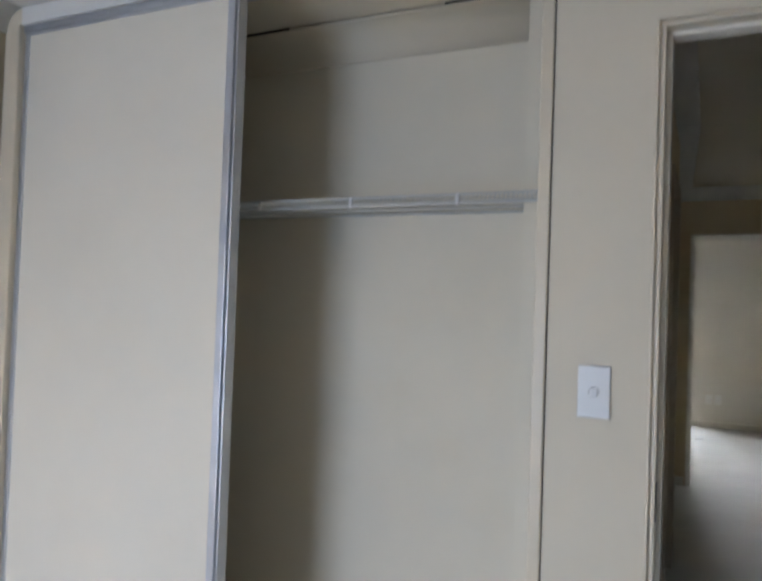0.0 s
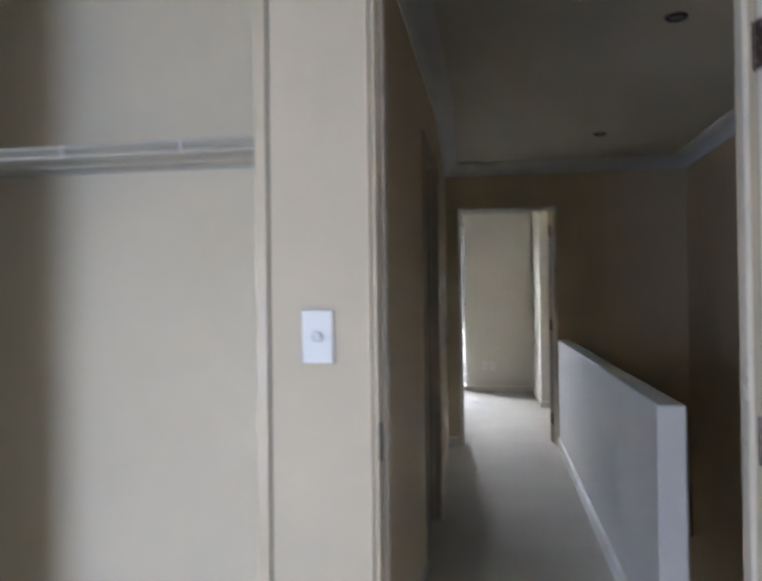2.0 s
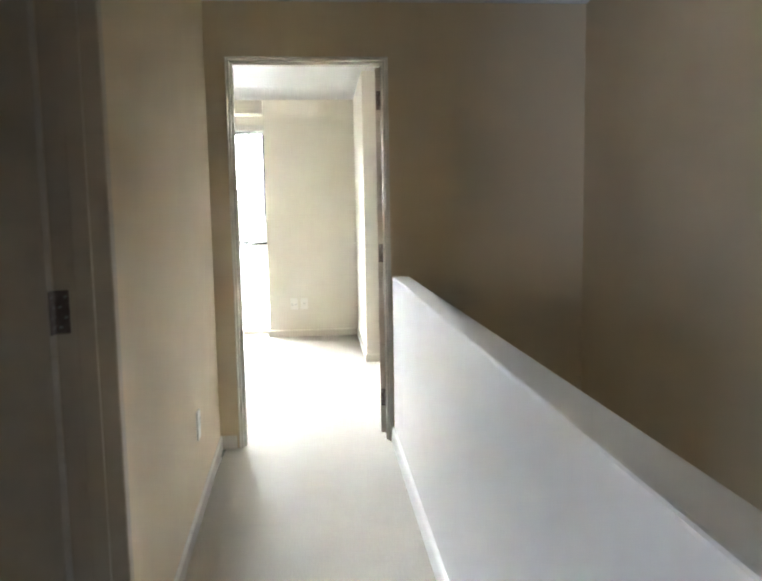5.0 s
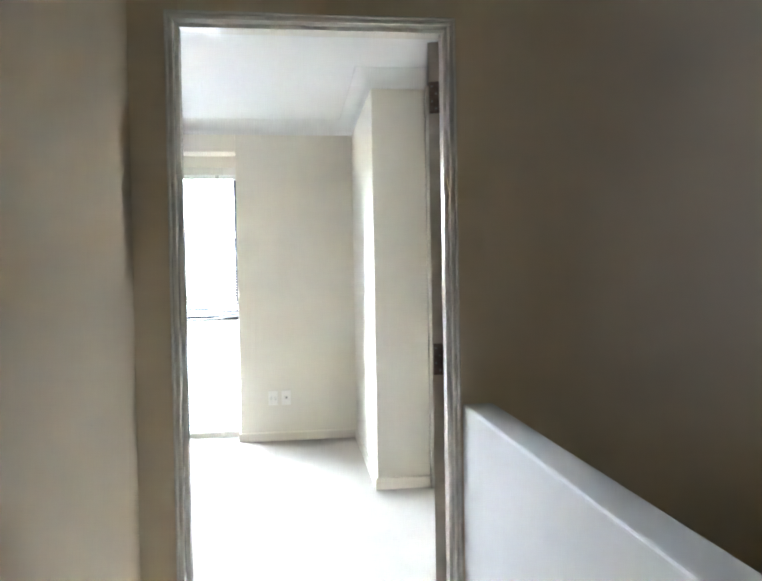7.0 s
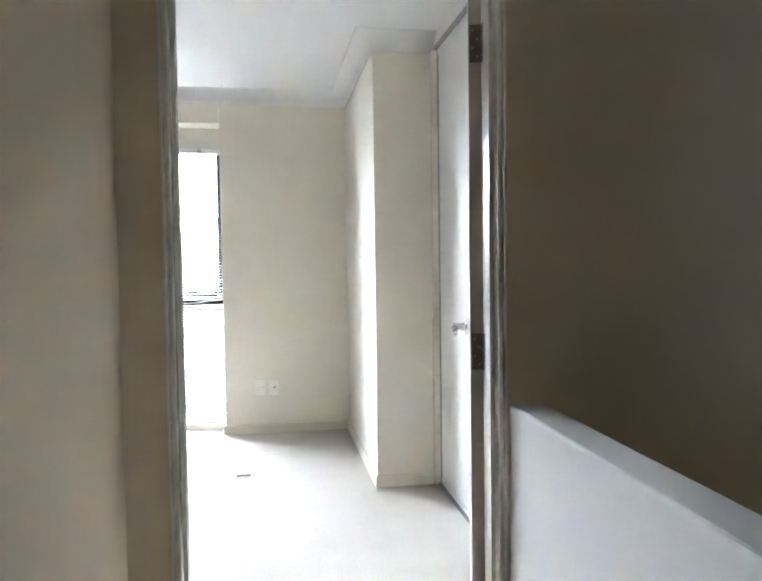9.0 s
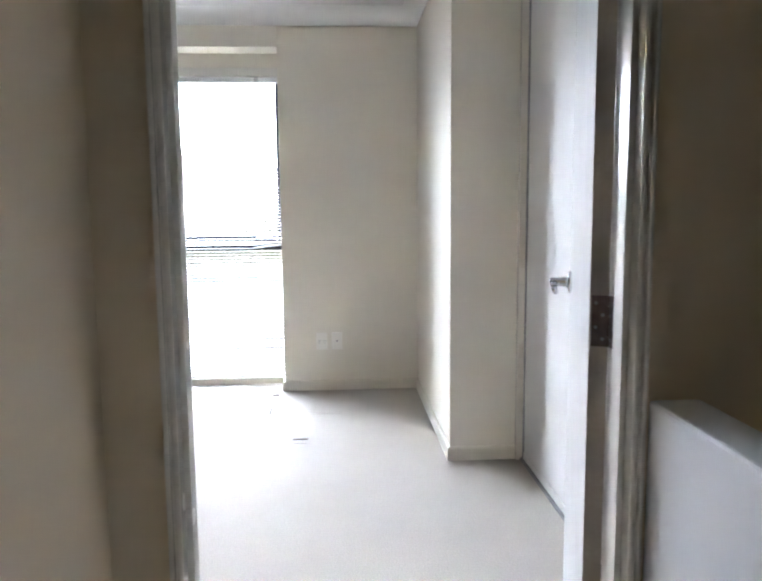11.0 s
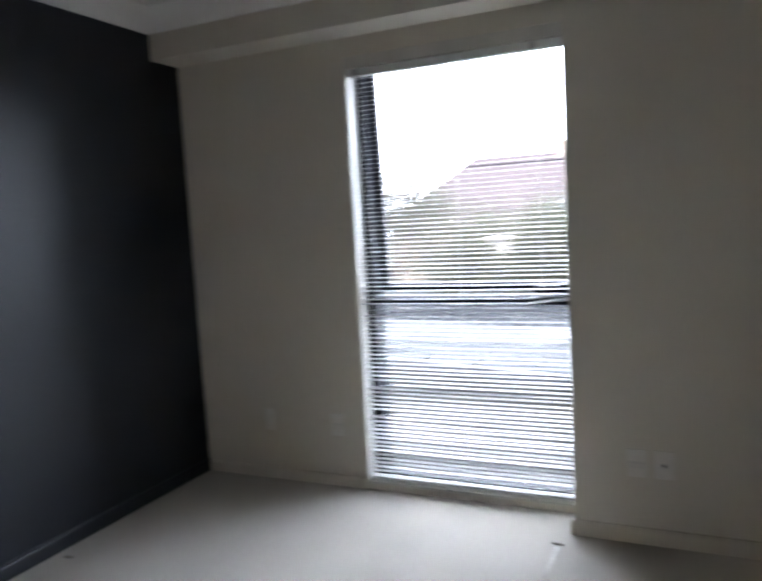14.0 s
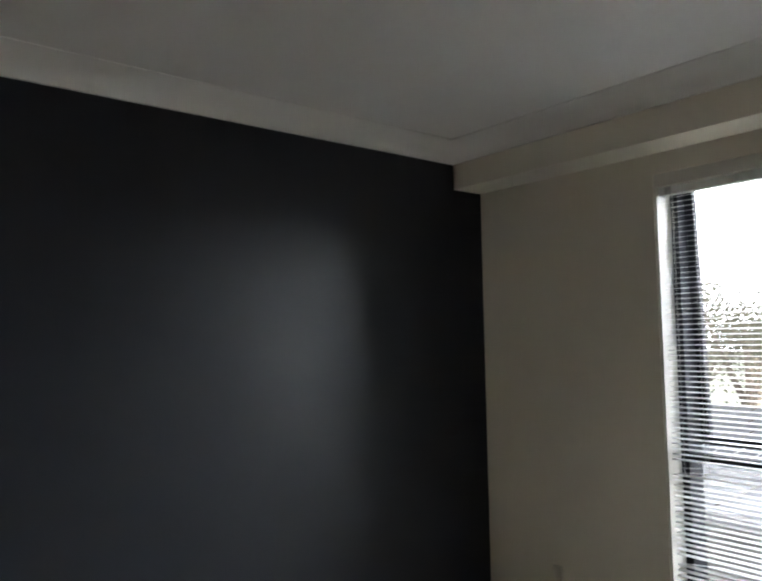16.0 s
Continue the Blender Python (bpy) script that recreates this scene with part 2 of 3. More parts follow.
def thing(name, label, category, at=(0, 0, 0), turn=0, group=""):
    ob = new(name)
    ob.matrix_world = pose(*at, 0, 0, turn)
    return tagged(ob, label, category, group)


def structure(name, bm, material, label, category):
    return tagged(new(name, mesh_of(name, bm, material)), label, category, kind="structure")


def cove(size, z):
    """A concave plaster cornice below a ceiling at z."""
    arc = [(size - (size - 0.006) * math.sin(a), z - 0.003 - (size - 0.008) * (1 - math.cos(a))) for a in [math.pi / 2 * i / 12 for i in range(13)]]
    return [(-0.002, z), (size + 0.004, z)] + arc + [(0.006, z - size), (-0.002, z - size)]


def skirting(height=0.075, thick=0.013):
    return [(-0.002, 0.0), (thick, 0.0), (thick, height - 0.012), (thick - 0.004, height - 0.003), (thick - 0.009, height), (-0.002, height)]


# ---- plan ----
YB, YB2 = 4.60, 4.71          # far bedroom's door wall
XL, XR = -2.20, 1.93          # bedroom's dark wall; stairwell's outer wall
YR, YL = 8.16, 8.37           # window wall: proud pier and set-back part
XC, YC, XW = 0.857, 6.75, 1.215   # pier box beside the robe, robe door plane
ZA, ZH, ZC = 2.43, 2.45, 2.54  # ceilings: first bedroom, hall, far bedroom
HEAD = 2.05
YA = -4.0                      # first bedroom's window wall
WX0, WX1, WZ0, WZ1 = -1.17, -0.068, 0.03, 2.17  # window opening

# ---- floors ----
structure("floor_bedroom", boxes((-2.3, 1.72, YA - 0.12, 0.055, -0.2, 0)), CARPET, "beige cut-pile carpet of the first bedroom", "floor")
structure("floor_hall", boxes((-0.055, 0.914, 0.055, YB + 0.055, -0.2, 0), (0.914, XR + 0.1, 0.055, 0.945, -0.2, 0)), CARPET,
          "beige cut-pile carpet along the hall and landing", "floor")
tiled = structure("floor_side_room", boxes((-1.6, -0.055, 0.80, YB + 0.055, -0.2, -0.006)), GROUT, "pale grey ceramic tiles of the side room", "floor")
structure("floor_far_bedroom", boxes((XL - 0.1, 1.9, YB + 0.055, YL + 0.2, -0.2, 0)), CARPET, "pale beige carpet of the far bedroom", "floor")

# ---- ceilings ----
structure("ceiling_bedroom", boxes((-2.3, 1.72, YA - 0.12, 0.0, ZA, ZA + 0.1)), CEIL, "white plaster ceiling of the first bedroom", "ceiling")
structure("ceiling_hall", boxes((-1.6, XR + 0.1, 0.11, YB, ZH, ZH + 0.1)), HALLCEIL, "cream plaster ceiling above hall and stairs", "ceiling")
structure("ceiling_far_bedroom", boxes((XL - 0.1, 1.9, YB2, YL + 0.2, ZC, ZC + 0.1)), CEIL, "white plaster ceiling of the far bedroom", "ceiling")

# ---- walls of the first bedroom ----
AX0, AX1 = 0.066, 0.862       # doorway into the hall
RX0, RX1, RZ = -2.13, -0.20, 2.335   # robe opening
wall_a = structure("wall_bedroom_hall", boxes(
    (-2.3, RX0, 0, 0.11, 0, 2.6), (RX0, RX1, 0, 0.11, RZ + 0.03, 2.6), (RX1, AX0 - 0.02, 0, 0.11, 0, 2.6),
    (AX0 - 0.02, AX1 + 0.02, 0, 0.11, HEAD + 0.02, 2.6), (AX1 + 0.02, XR + 0.1, 0, 0.11, 0, 2.6)), CREAM,
    "cream painted plaster wall with robe opening and doorway", "wall")
structure("wall_bedroom_left", boxes((-2.3, -2.2, YA - 0.12, 0, 0, 2.6)), UNSEEN, "unseen bedroom side wall, tan to cut bounced light", "wall")
structure("wall_bedroom_right", boxes((1.62, 1.72, YA - 0.12, 0, 0, 2.6)), UNSEEN, "unseen bedroom side wall, tan to cut bounced light", "wall")
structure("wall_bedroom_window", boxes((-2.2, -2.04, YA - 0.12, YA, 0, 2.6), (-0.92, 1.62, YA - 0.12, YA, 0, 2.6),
          (-2.04, -0.92, YA - 0.12, YA, 0, 0.06), (-2.04, -0.92, YA - 0.12, YA, 2.1, 2.6)), UNSEEN, "unseen wall with a bright window opening, tan to cut bounced light", "wall")
structure("cornice_bedroom", smooth(sweep([(RX1 + 0.03, 0), (-2.2 + 3.82, 0), (1.62, YA), (-2.2, YA), (-2.2, 0)][::-1], cove(0.085, ZA))), COVE,
          "white coved plaster cornice", "cornice")
structure("baseboard_bedroom", sweep([(1.62, 0), (AX1 + 0.05, 0)], skirting()), TRIM, "cream painted skirting board", "baseboard")

# robe recess behind the wall
structure("wall_robe_side", boxes((-2.3, -2.2, 0.11, 0.60, 0, 2.6)), RECESS, "cream painted side of the robe recess", "wall")
structure("wall_robe_rear", boxes((-2.3, -0.10, 0.60, 0.72, 0, 2.6)), RECESS, "pale cream painted back of the robe recess", "wall")
structure("wall_robe_nib", boxes((-0.345, -0.10, 0.375, 0.60, 0, 2.6)), RECESS, "cream painted boxed corner inside the robe", "wall")
structure("wall_robe_end", boxes((-0.20, -0.10, 0.11, 0.375, 0, 2.6)), RECESS, "cream painted end wall of the robe recess", "wall")
structure("ceiling_robe", boxes((-2.2, -0.345, 0.11, 0.60, 2.42, 2.5), (-0.339, -0.20, 0.11, 0.375, 2.42, 2.5)), ROBECEIL, "plaster ceiling inside the robe", "ceiling")
structure("cornice_robe", smooth(sweep([(-0.345, 0.60), (-2.2, 0.60)], cove(0.115, 2.412))), ROBECEIL, "plain cornice with open joints at the back of the robe", "cornice")
structure("floor_robe", boxes((-2.2, -0.1, 0.055, 0.60, -0.2, 0.002)), CARPET, "beige carpet inside the robe", "floor")
for x0, x1 in ((-1.52, -1.28), (-0.66, -0.42)):
    structure("trim_joint", boxes((x0, x1, 0.478, 0.484, 2.4125, 2.4185)), CRACK, "dark open joint above the robe cornice", "joint")

# robe frame and sliding door
robe = thing("wardrobe_frame", "cream timber robe surround with an aluminium head track", "wardrobe")
part("jamb", boxes((RX1 - 0.018, RX1 + 0.012, -0.010, 0.11, 0, ZA - 0.004), bevel=0.004), TRIM_CREAM, robe)
# jamb's shadow line, laid on the wall face as a dark strip
part("shadow_gap", boxes((RX1 + 0.0122, RX1 + 0.0145, -0.0015, 0.0, 0, ZA - 0.09)), CRACK, robe, "thin dark strip drawn as the jamb's shadow line")
part("jamb", boxes((RX0 - 0.035, RX0 + 0.018, -0.012, 0.11, 0, RZ + 0.03), bevel=0.004), TRIM_CREAM, robe)
part("head_fascia", boxes((RX0 + 0.018, RX1 - 0.018, -0.004, 0.004, RZ + 0.028, ZA - 0.003)), COVE, robe)
part("head_track", boxes((RX0 + 0.018, RX1 - 0.018, 0.006, 0.092, RZ + 0.022, RZ + 0.028)), ALU, robe, "brushed aluminium double track")
part("track_lip", boxes((RX0 + 0.018, RX1 - 0.018, 0.006, 0.045, RZ, RZ + 0.022), bevel=0.002), ALU, robe)
part("track_lip", boxes((RX0 + 0.018, RX1 - 0.018, 0.050, 0.092, RZ + 0.006, RZ + 0.022), bevel=0.002), ALU, robe)
part("floor_track", boxes((RX0 + 0.018, RX1 - 0.018, 0.006, 0.092, 0.0, 0.012), bevel=0.003), ALU, robe)


def sliding_door(x0, x1, y, z1, label):
    d = thing("sliding_door", label, "sliding door", (0, 0, 0))
    part("panel", boxes((x0 + 0.01, x1 - 0.02, y + 0.006, y + 0.016, 0.05, z1 - 0.008)), ROBE, d)
    part("stile", boxes((x0, x0 + 0.020, y, y + 0.03, 0.015, z1), bevel=0.002), ALU, d, "silver aluminium stile")
    stile = part("stile", boxes((x1 - 0.040, x1 - 0.014, y - 0.005, y + 0.03, 0.015, z1), (x1 - 0.006, x1, y - 0.003, y + 0.03, 0.015, z1), bevel=0.002), ALU, d,
                 "silver aluminium stile with a finger groove")
    part("groove", boxes((x1 - 0.014, x1 - 0.006, y + 0.012, y + 0.03, 0.015, z1)), GREY, stile, "dark finger groove")
    part("top_rail", boxes((x0 + 0.020, x1 - 0.040, y, y + 0.028, z1 - 0.010, z1), bevel=0.002), ALU, d)
    part("bottom_rail", boxes((x0 + 0.020, x1 - 0.040, y, y + 0.028, 0.015, 0.07), bevel=0.002), ALU, d)
    return d


sliding_door(RX0 + 0.02, -1.150, 0.012, RZ + 0.004, "cream sliding robe door in a silver frame, half closed")
sliding_door(RX0 + 0.04, -1.175, 0.055, RZ + 0.004, "cream sliding robe door parked behind another")

# wire shelf
shelf = thing("wire_shelf", "white coated wire shelf on slim brackets inside the robe", "shelf")
SX0, SX1, SY0, SY1, SZ = -2.195, -0.21, 0.215, 0.590, 1.725
bm = bmesh.new()
for y in (SY0, SY0 + 0.13, SY0 + 0.26):
    tube(bm, (SX0, y, SZ - 0.004), (SX1, y, SZ - 0.004), 0.0032, 8)
tube(bm, (SX0, SY0, SZ - 0.030), (SX1, SY0, SZ - 0.030), 0.0032, 8)
tube(bm, (SX0, SY1, SZ - 0.004), (-0.35, SY1, SZ - 0.004), 0.0032, 8)
part("rail", bm, WIRE, shelf)
bm = bmesh.new()
for i in range(150):
    x = SX0 + 0.01 + i * 0.0132
    if x < SX1:
        y1 = SY1 if x < -0.35 else 0.372
        box(bm, x - 0.0011, x + 0.0011, SY0, y1, SZ - 0.001, SZ + 0.0012)
        box(bm, x - 0.0011, x + 0.0011, SY0 - 0.0012, SY0 + 0.001, SZ - 0.032, SZ)
tagged(part("wire_grid", bm, WIRE, shelf), kind="stuff")
for x in (-1.70, -1.19, -0.85, -0.50):
    part("bracket", boxes((x - 0.005, x + 0.005, SY0 - 0.006, SY0 + 0.004, SZ - 0.036, SZ), bevel=0.002), PLATE, shelf)


# ---- switch plates ----
def plate(name, at, turn, wide, high, kind, label, category, shell=None):
    """A wall plate whose face looks along -y before its turn."""
    p = thing(name, label, category, at, turn)
    part("cover", boxes((-wide / 2, wide / 2, -0.009, 0, -high / 2, high / 2), bevel=0.003), shell or PLATE, p)
    if kind == "rocker":
        part("button", boxes((-0.009, 0.009, -0.014, -0.009, -0.011, 0.011), bevel=0.003), PLATE, p)
        bm = bmesh.new()
        lathe(bm, [(0.0125, 0.009), (0.0125, 0.0102), (0.011, 0.0106)], pose(0, 0, 0, 90), 20)
        part("button_ring", bm, RING, p, "thin grey ring")
    if kind == "double":
        for x in (-wide / 4, wide / 4):
            for dx, dz, s in ((-0.007, 0.003, 1), (0.007, 0.003, -1), (0, -0.014, 0)):
                part("slot", boxes((x + dx - 0.0015, x + dx + 0.0015, -0.0094, -0.0085, dz - 0.005, dz + 0.005)), GREY, p)
            part("rocker", boxes((x - 0.006, x + 0.006, -0.012, -0.009, 0.016, 0.030), bevel=0.001), shell or PLATE, p)
    if kind == "socket":
        bm = bmesh.new()
        lathe(bm, [(0.008, 0.008), (0.008, 0.0125), (0.0065, 0.014), (0.003, 0.014)], pose(0, 0, 0, 90), 16)
        part("aerial_socket", bm, CHROME, p)
        bm = bmesh.new()
        lathe(bm, [(0.0030, 0.013), (0.0030, 0.0146)], pose(0, 0, 0, 90), 10)
        part("socket_hole", bm, CRACK, p)
    return p


plate("light_switch", (-0.073, 0, 1.206), 0, 0.074, 0.122, "rocker", "white plastic light switch beside the doorway", "light switch")
plate("power_outlet", (-0.0505, 3.77, 0.385), 92.3, 0.074, 0.118, "double", "ivory plastic power outlet low on the hall wall", "power outlet", IVORY)
plate("power_outlet", (0.191, YR, 0.345), 0, 0.076, 0.118, "double", "ivory double power outlet low on the pier wall", "power outlet", IVORY)
plate("aerial_outlet", (0.296, YR, 0.345), 0, 0.074, 0.118, "socket", "ivory television aerial plate with a dark socket", "aerial outlet", IVORY)
plate("power_outlet", (-1.322, YL, 0.335), 0, 0.078, 0.120, "double", "ivory power outlet beside the tall window", "power outlet", IVORY)
plate("phone_outlet", (-1.752, YL, 0.335), 0, 0.050, 0.118, "plain", "narrow ivory blank plate low on the wall", "wall plate", IVORY)


# ---- door frames and doors ----
def door_frame(name, x0, x1, y0, y1, label, face=0.034, paint=TRIM):
    """A painted frame lining an opening in a wall between y0 and y1, its face slightly proud on both sides."""
    half = face * 0.45

    def rows(a, c, p):
        return ((x0 - c, x0 - a, y0 - p, y1 + p, 0, HEAD + a), (x1 + a, x1 + c, y0 - p, y1 + p, 0, HEAD + a), (x0 - c, x1 + c, y0 - p, y1 + p, HEAD + a, HEAD + c))

    # two rounded beads with a groove between them
    bm = boxes(*rows(0.0, half, 0.007), *rows(half + 0.004, face, 0.012), bevel=0.0034, segments=3)
    for r in rows(half, half + 0.004, 0.002):
        box(bm, *r)
    return structure(name, bm, paint, label, "door frame")


def stops(parent, x0, x1, y0, y1):
    part("door_stop", boxes((x0, x0 + 0.012, y0, y1, 0, HEAD), bevel=0.002), TRIM, parent)
    part("door_stop", boxes((x1 - 0.012, x1, y0, y1, 0, HEAD), bevel=0.002), TRIM, parent)
    part("door_stop", boxes((x0 + 0.012, x1 - 0.012, y0, y1, HEAD - 0.012, HEAD), bevel=0.002), TRIM, parent)


def hinge(parent, at, edge, jamb):
    """A butt hinge with its pin along z: one plate towards the angle edge on the door, one towards the angle jamb on the frame."""
    bm = bmesh.new()
    for k in range(5):
        tube(bm, (0, 0, -0.05 + k * 0.02), (0, 0, -0.0315 + k * 0.02), 0.0062, 10)
    h = part("hinge", bm, BRONZE, parent, "dark bronze butt hinge")
    h.matrix_local = pose(*at)
    for a in (edge, jamb):
        p = part("plate", boxes((0.004, 0.034, -0.0028, 0.0028, -0.05, 0.05), bevel=0.001), BRONZE, h)
        p.matrix_local = pose(0, 0, 0, 0, 0, a)
        bm = bmesh.new()
        for x, z in ((0.013, -0.035), (0.026, -0.012), (0.013, 0.012), (0.026, 0.035)):
            tube(bm, (x, -0.0034, z), (x, 0.0034, z), 0.0036, 8)
        p = part("screws", bm, GREY, h, "small worn screw heads")
        p.matrix_local = pose(0, 0, 0, 0, 0, a)
    return h


def door_leaf(name, at, turn, width, label, side=-1, face=DOOR):
    """A flush door. It runs from the pin at the origin along +x, its thickness towards -y, or +y where side is 1."""
    d = thing(name, label, "door", at, turn)
    part("leaf", boxes((0.003, width, -0.037, -0.002, 0.012, HEAD - 0.006), bevel=0.0015), face, d)
    part("hinge_edge", boxes((0.0, 0.0034, -0.0372, -0.0018, 0.012, HEAD - 0.006)), BARE, d, "unpainted timber hinge edge")
    for face_side in (-1, 1):
        base = pose(width - 0.062, -0.002 if face_side > 0 else -0.037, 1.036, -90 if face_side > 0 else 90)
        bm = bmesh.new()
        lathe(bm, [(0.033, 0.0), (0.033, 0.004), (0.030, 0.008), (0.016, 0.010)], base, 28)
        rose = part("rose", smooth(bm), CHROME, d, "round chrome rose")
        bm = bmesh.new()
        lathe(bm, [(0.020, 0.008), (0.0145, 0.018), (0.0125, 0.040), (0.0135, 0.052), (0.011, 0.060), (0.004, 0.062)], base, 24)
        part("neck", smooth(bm), CHROME, rose)
        yy = -0.002 + 0.050 if face_side > 0 else -0.037 - 0.050
        bm = bmesh.new()
        tube(bm, (width - 0.060, yy, 1.036), (width - 0.095, yy, 1.022), 0.0105, 16, 0.009)
        tube(bm, (width - 0.095, yy, 1.022), (width - 0.118, yy - face_side * 0.004, 1.012), 0.009, 16, 0.007)
        part("lever", smooth(bm), CHROME, rose, "short polished chrome lever")
    part("latch_plate", boxes((width - 0.0005, width + 0.0015, -0.030, -0.010, 1.006, 1.066)), CHROME, d)
    if side > 0:
        for ob in d.children_recursive:
            ob.data.transform(Matrix.Scale(-1, 4, (0, 1, 0)))
            ob.data.flip_normals()
    return d


# doorway between first bedroom and hall, its door folded back into the bedroom
frame_a = door_frame("door_frame_1", AX0, AX1, 0, 0.11, "cream painted door frame to the hall", 0.021, TRIM_CREAM)
stops(frame_a, AX0, AX1, 0.030, 0.075)
bm = boxes((AX0 - 0.001, AX0 + 0.0016, -0.004, 0.030, 0.925, 1.010), bevel=0.0006)
part("strike_plate", bm, LAMP, frame_a, "dark worn strike plate")
door_a = door_leaf("door_1", (AX1 - 0.002, -0.012, 0), -76, 0.785, "white flush bedroom door standing wide open", 1)
for z in (0.22, 0.99, 1.80):
    hinge(door_a, (0.0, 0.0, z), 0, 90)

# doorway off the hall
CY0, CY1 = 1.735, 2.495


def frame_in_side_wall(name, y0, y1, x0, x1, label):
    return structure(name, boxes((x0 - 0.012, x1 + 0.012, y0 - 0.034, y0, 0, HEAD), (x0 - 0.012, x1 + 0.012, y1, y1 + 0.034, 0, HEAD),
                                 (x0 - 0.012, x1 + 0.012, y0 - 0.034, y1 + 0.034, HEAD, HEAD + 0.034), bevel=0.004), TAN, label, "door frame")


frame_c = frame_in_side_wall("door_frame_2", CY0, CY1, -0.11, 0, "brownish cream painted door frame in the hall")
part("door_stop", boxes((-0.070, -0.030, CY1 - 0.012, CY1, 0, HEAD), bevel=0.002), TAN, frame_c)
part("door_stop", boxes((-0.070, -0.030, CY0, CY0 + 0.012, 0, HEAD), bevel=0.002), TAN, frame_c)
part("door_stop", boxes((-0.070, -0.030, CY0 + 0.012, CY1 - 0.012, HEAD - 0.012, HEAD), bevel=0.002), TAN, frame_c)
door_c = door_leaf("door_2", (-0.120, CY1 - 0.003, 0), 180, 0.755, "brownish cream flush door standing open into a dark side room", 1, TAN)
for z in (0.22, 1.04, 1.80):
    hinge(door_c, (0.0, 0.0, z), 90, 180)

# doorway into the far bedroom
BX0, BX1 = 0.041, 0.838
frame_b = door_frame("door_frame_3", BX0, BX1, YB, YB2, "cream painted door frame at the hall's end", 0.024)
stops(frame_b, BX0, BX1, YB + 0.024, YB + 0.066)
door_b = door_leaf("door_3", (BX1 + 0.0015, YB2 + 0.0065, 0), 74.0, 0.80, "white flush bedroom door standing wide open", 1)
for z in (0.22, 1.04, 1.87):
    hinge(door_b, (0.0, 0.0, z), 90, -164)

# ---- hall and stairs ----
structure("wall_hall_left", boxes((-0.11, 0, 0.11, CY0 - 0.02, 0, 2.6), (-0.11, 0, CY0 - 0.02, CY1 + 0.02, HEAD + 0.02, 2.6)),
          HALL, "cream painted hall wall with a doorway", "wall")
bm = boxes((-0.11, 0, CY1 + 0.02, YB, 0, 2.6))
for v in bm.verts:
    v.co.x -= 0.085 * (v.co.y - CY1 - 0.02) / (YB - CY1 - 0.02)
structure("wall_hall_left_far", bm, HALL, "cream painted hall wall running slightly out of square", "wall")
structure("wall_stair", boxes((XR, XR + 0.1, 0.11, YB + 0.11, -3.0, 2.6)), HALL, "cream painted outer wall of the stairwell", "wall")
# lower box stops at -0.72 so the added daylight reaches the stairwell
structure("wall_far_bedroom_door", boxes((XL - 0.1, BX0 - 0.02, YB, YB2, 0, 2.65), (BX0 - 0.02, BX1 + 0.02, YB, YB2, HEAD + 0.02, 2.65),
          (BX1 + 0.02, XR, YB, YB2, 0, 2.65), (0.87, XR, YB, YB2, -0.72, 0)), HALL, "cream painted wall at the hall's end with a doorway", "wall")
structure("wall_balustrade", boxes((0.866, 0.963, 0.945, YB - 0.002, -3.0, 0.918), bevel=0.010, segments=3), WHITE, "white plastered half wall beside the stairs", "half wall")
structure("wall_side_room", boxes((-1.7, -1.6, 0.72, YB, 0, 2.6), (-1.6, -0.11, 0.72, 0.80, 0, 2.6)), HALL, "cream painted walls of the side room", "wall")
structure("cornice_hall", smooth(sweep([(0, 0.11), (XR, 0.11), (XR, YB), (-0.085, YB), (0, CY1 + 0.02)], cove(0.10, ZH), True)), COVE, "white coved plaster cornice around the hall", "cornice")
structure("baseboard_hall", sweep([(0, CY0 - 0.036), (0, 0.125)], skirting(0.07)), TRIM, "cream painted skirting board in the hall", "baseboard")
structure("baseboard_hall_far", sweep([(BX0 - 0.036, YB), (-0.085, YB), (-0.001, CY1 + 0.036)], skirting(0.07)), TRIM, "cream painted skirting board in the hall", "baseboard")
structure("baseboard_balustrade", sweep([(0.866, 0.945), (0.866, YB - 0.014)], skirting(0.085, 0.016)), WHITE, "white skirting board along the half wall", "baseboard")
structure("baseboard_landing", sweep([(XR, 0.12), (XR, 0.94)], skirting(0.07)), TRIM, "cream painted skirting board on the landing", "baseboard")

RISE, GOING, STEP0 = 0.18, 0.27, 0.945
stairs = thing("staircase", "carpeted straight stairs going down beside the half wall", "stairs")
for i in range(14):
    z, y = -RISE * (i + 1), STEP0 + GOING * i
    if y + GOING < YB:
        part("tread", boxes((0.966, XR - 0.026, y, y + GOING + 0.022, z - 0.04, z), bevel=0.008), CARPET, stairs)
        part("riser", boxes((0.966, XR - 0.026, y - 0.012, y, z, z + RISE - 0.042)), CARPET, stairs)

# handrail on the stairwell's outer wall
rail = thing("handrail", "dark red-brown polished timber handrail sloping down the stair wall", "handrail")


def rail_height(y):
    return 0.195 - (y - 1.61) * RISE / GOING


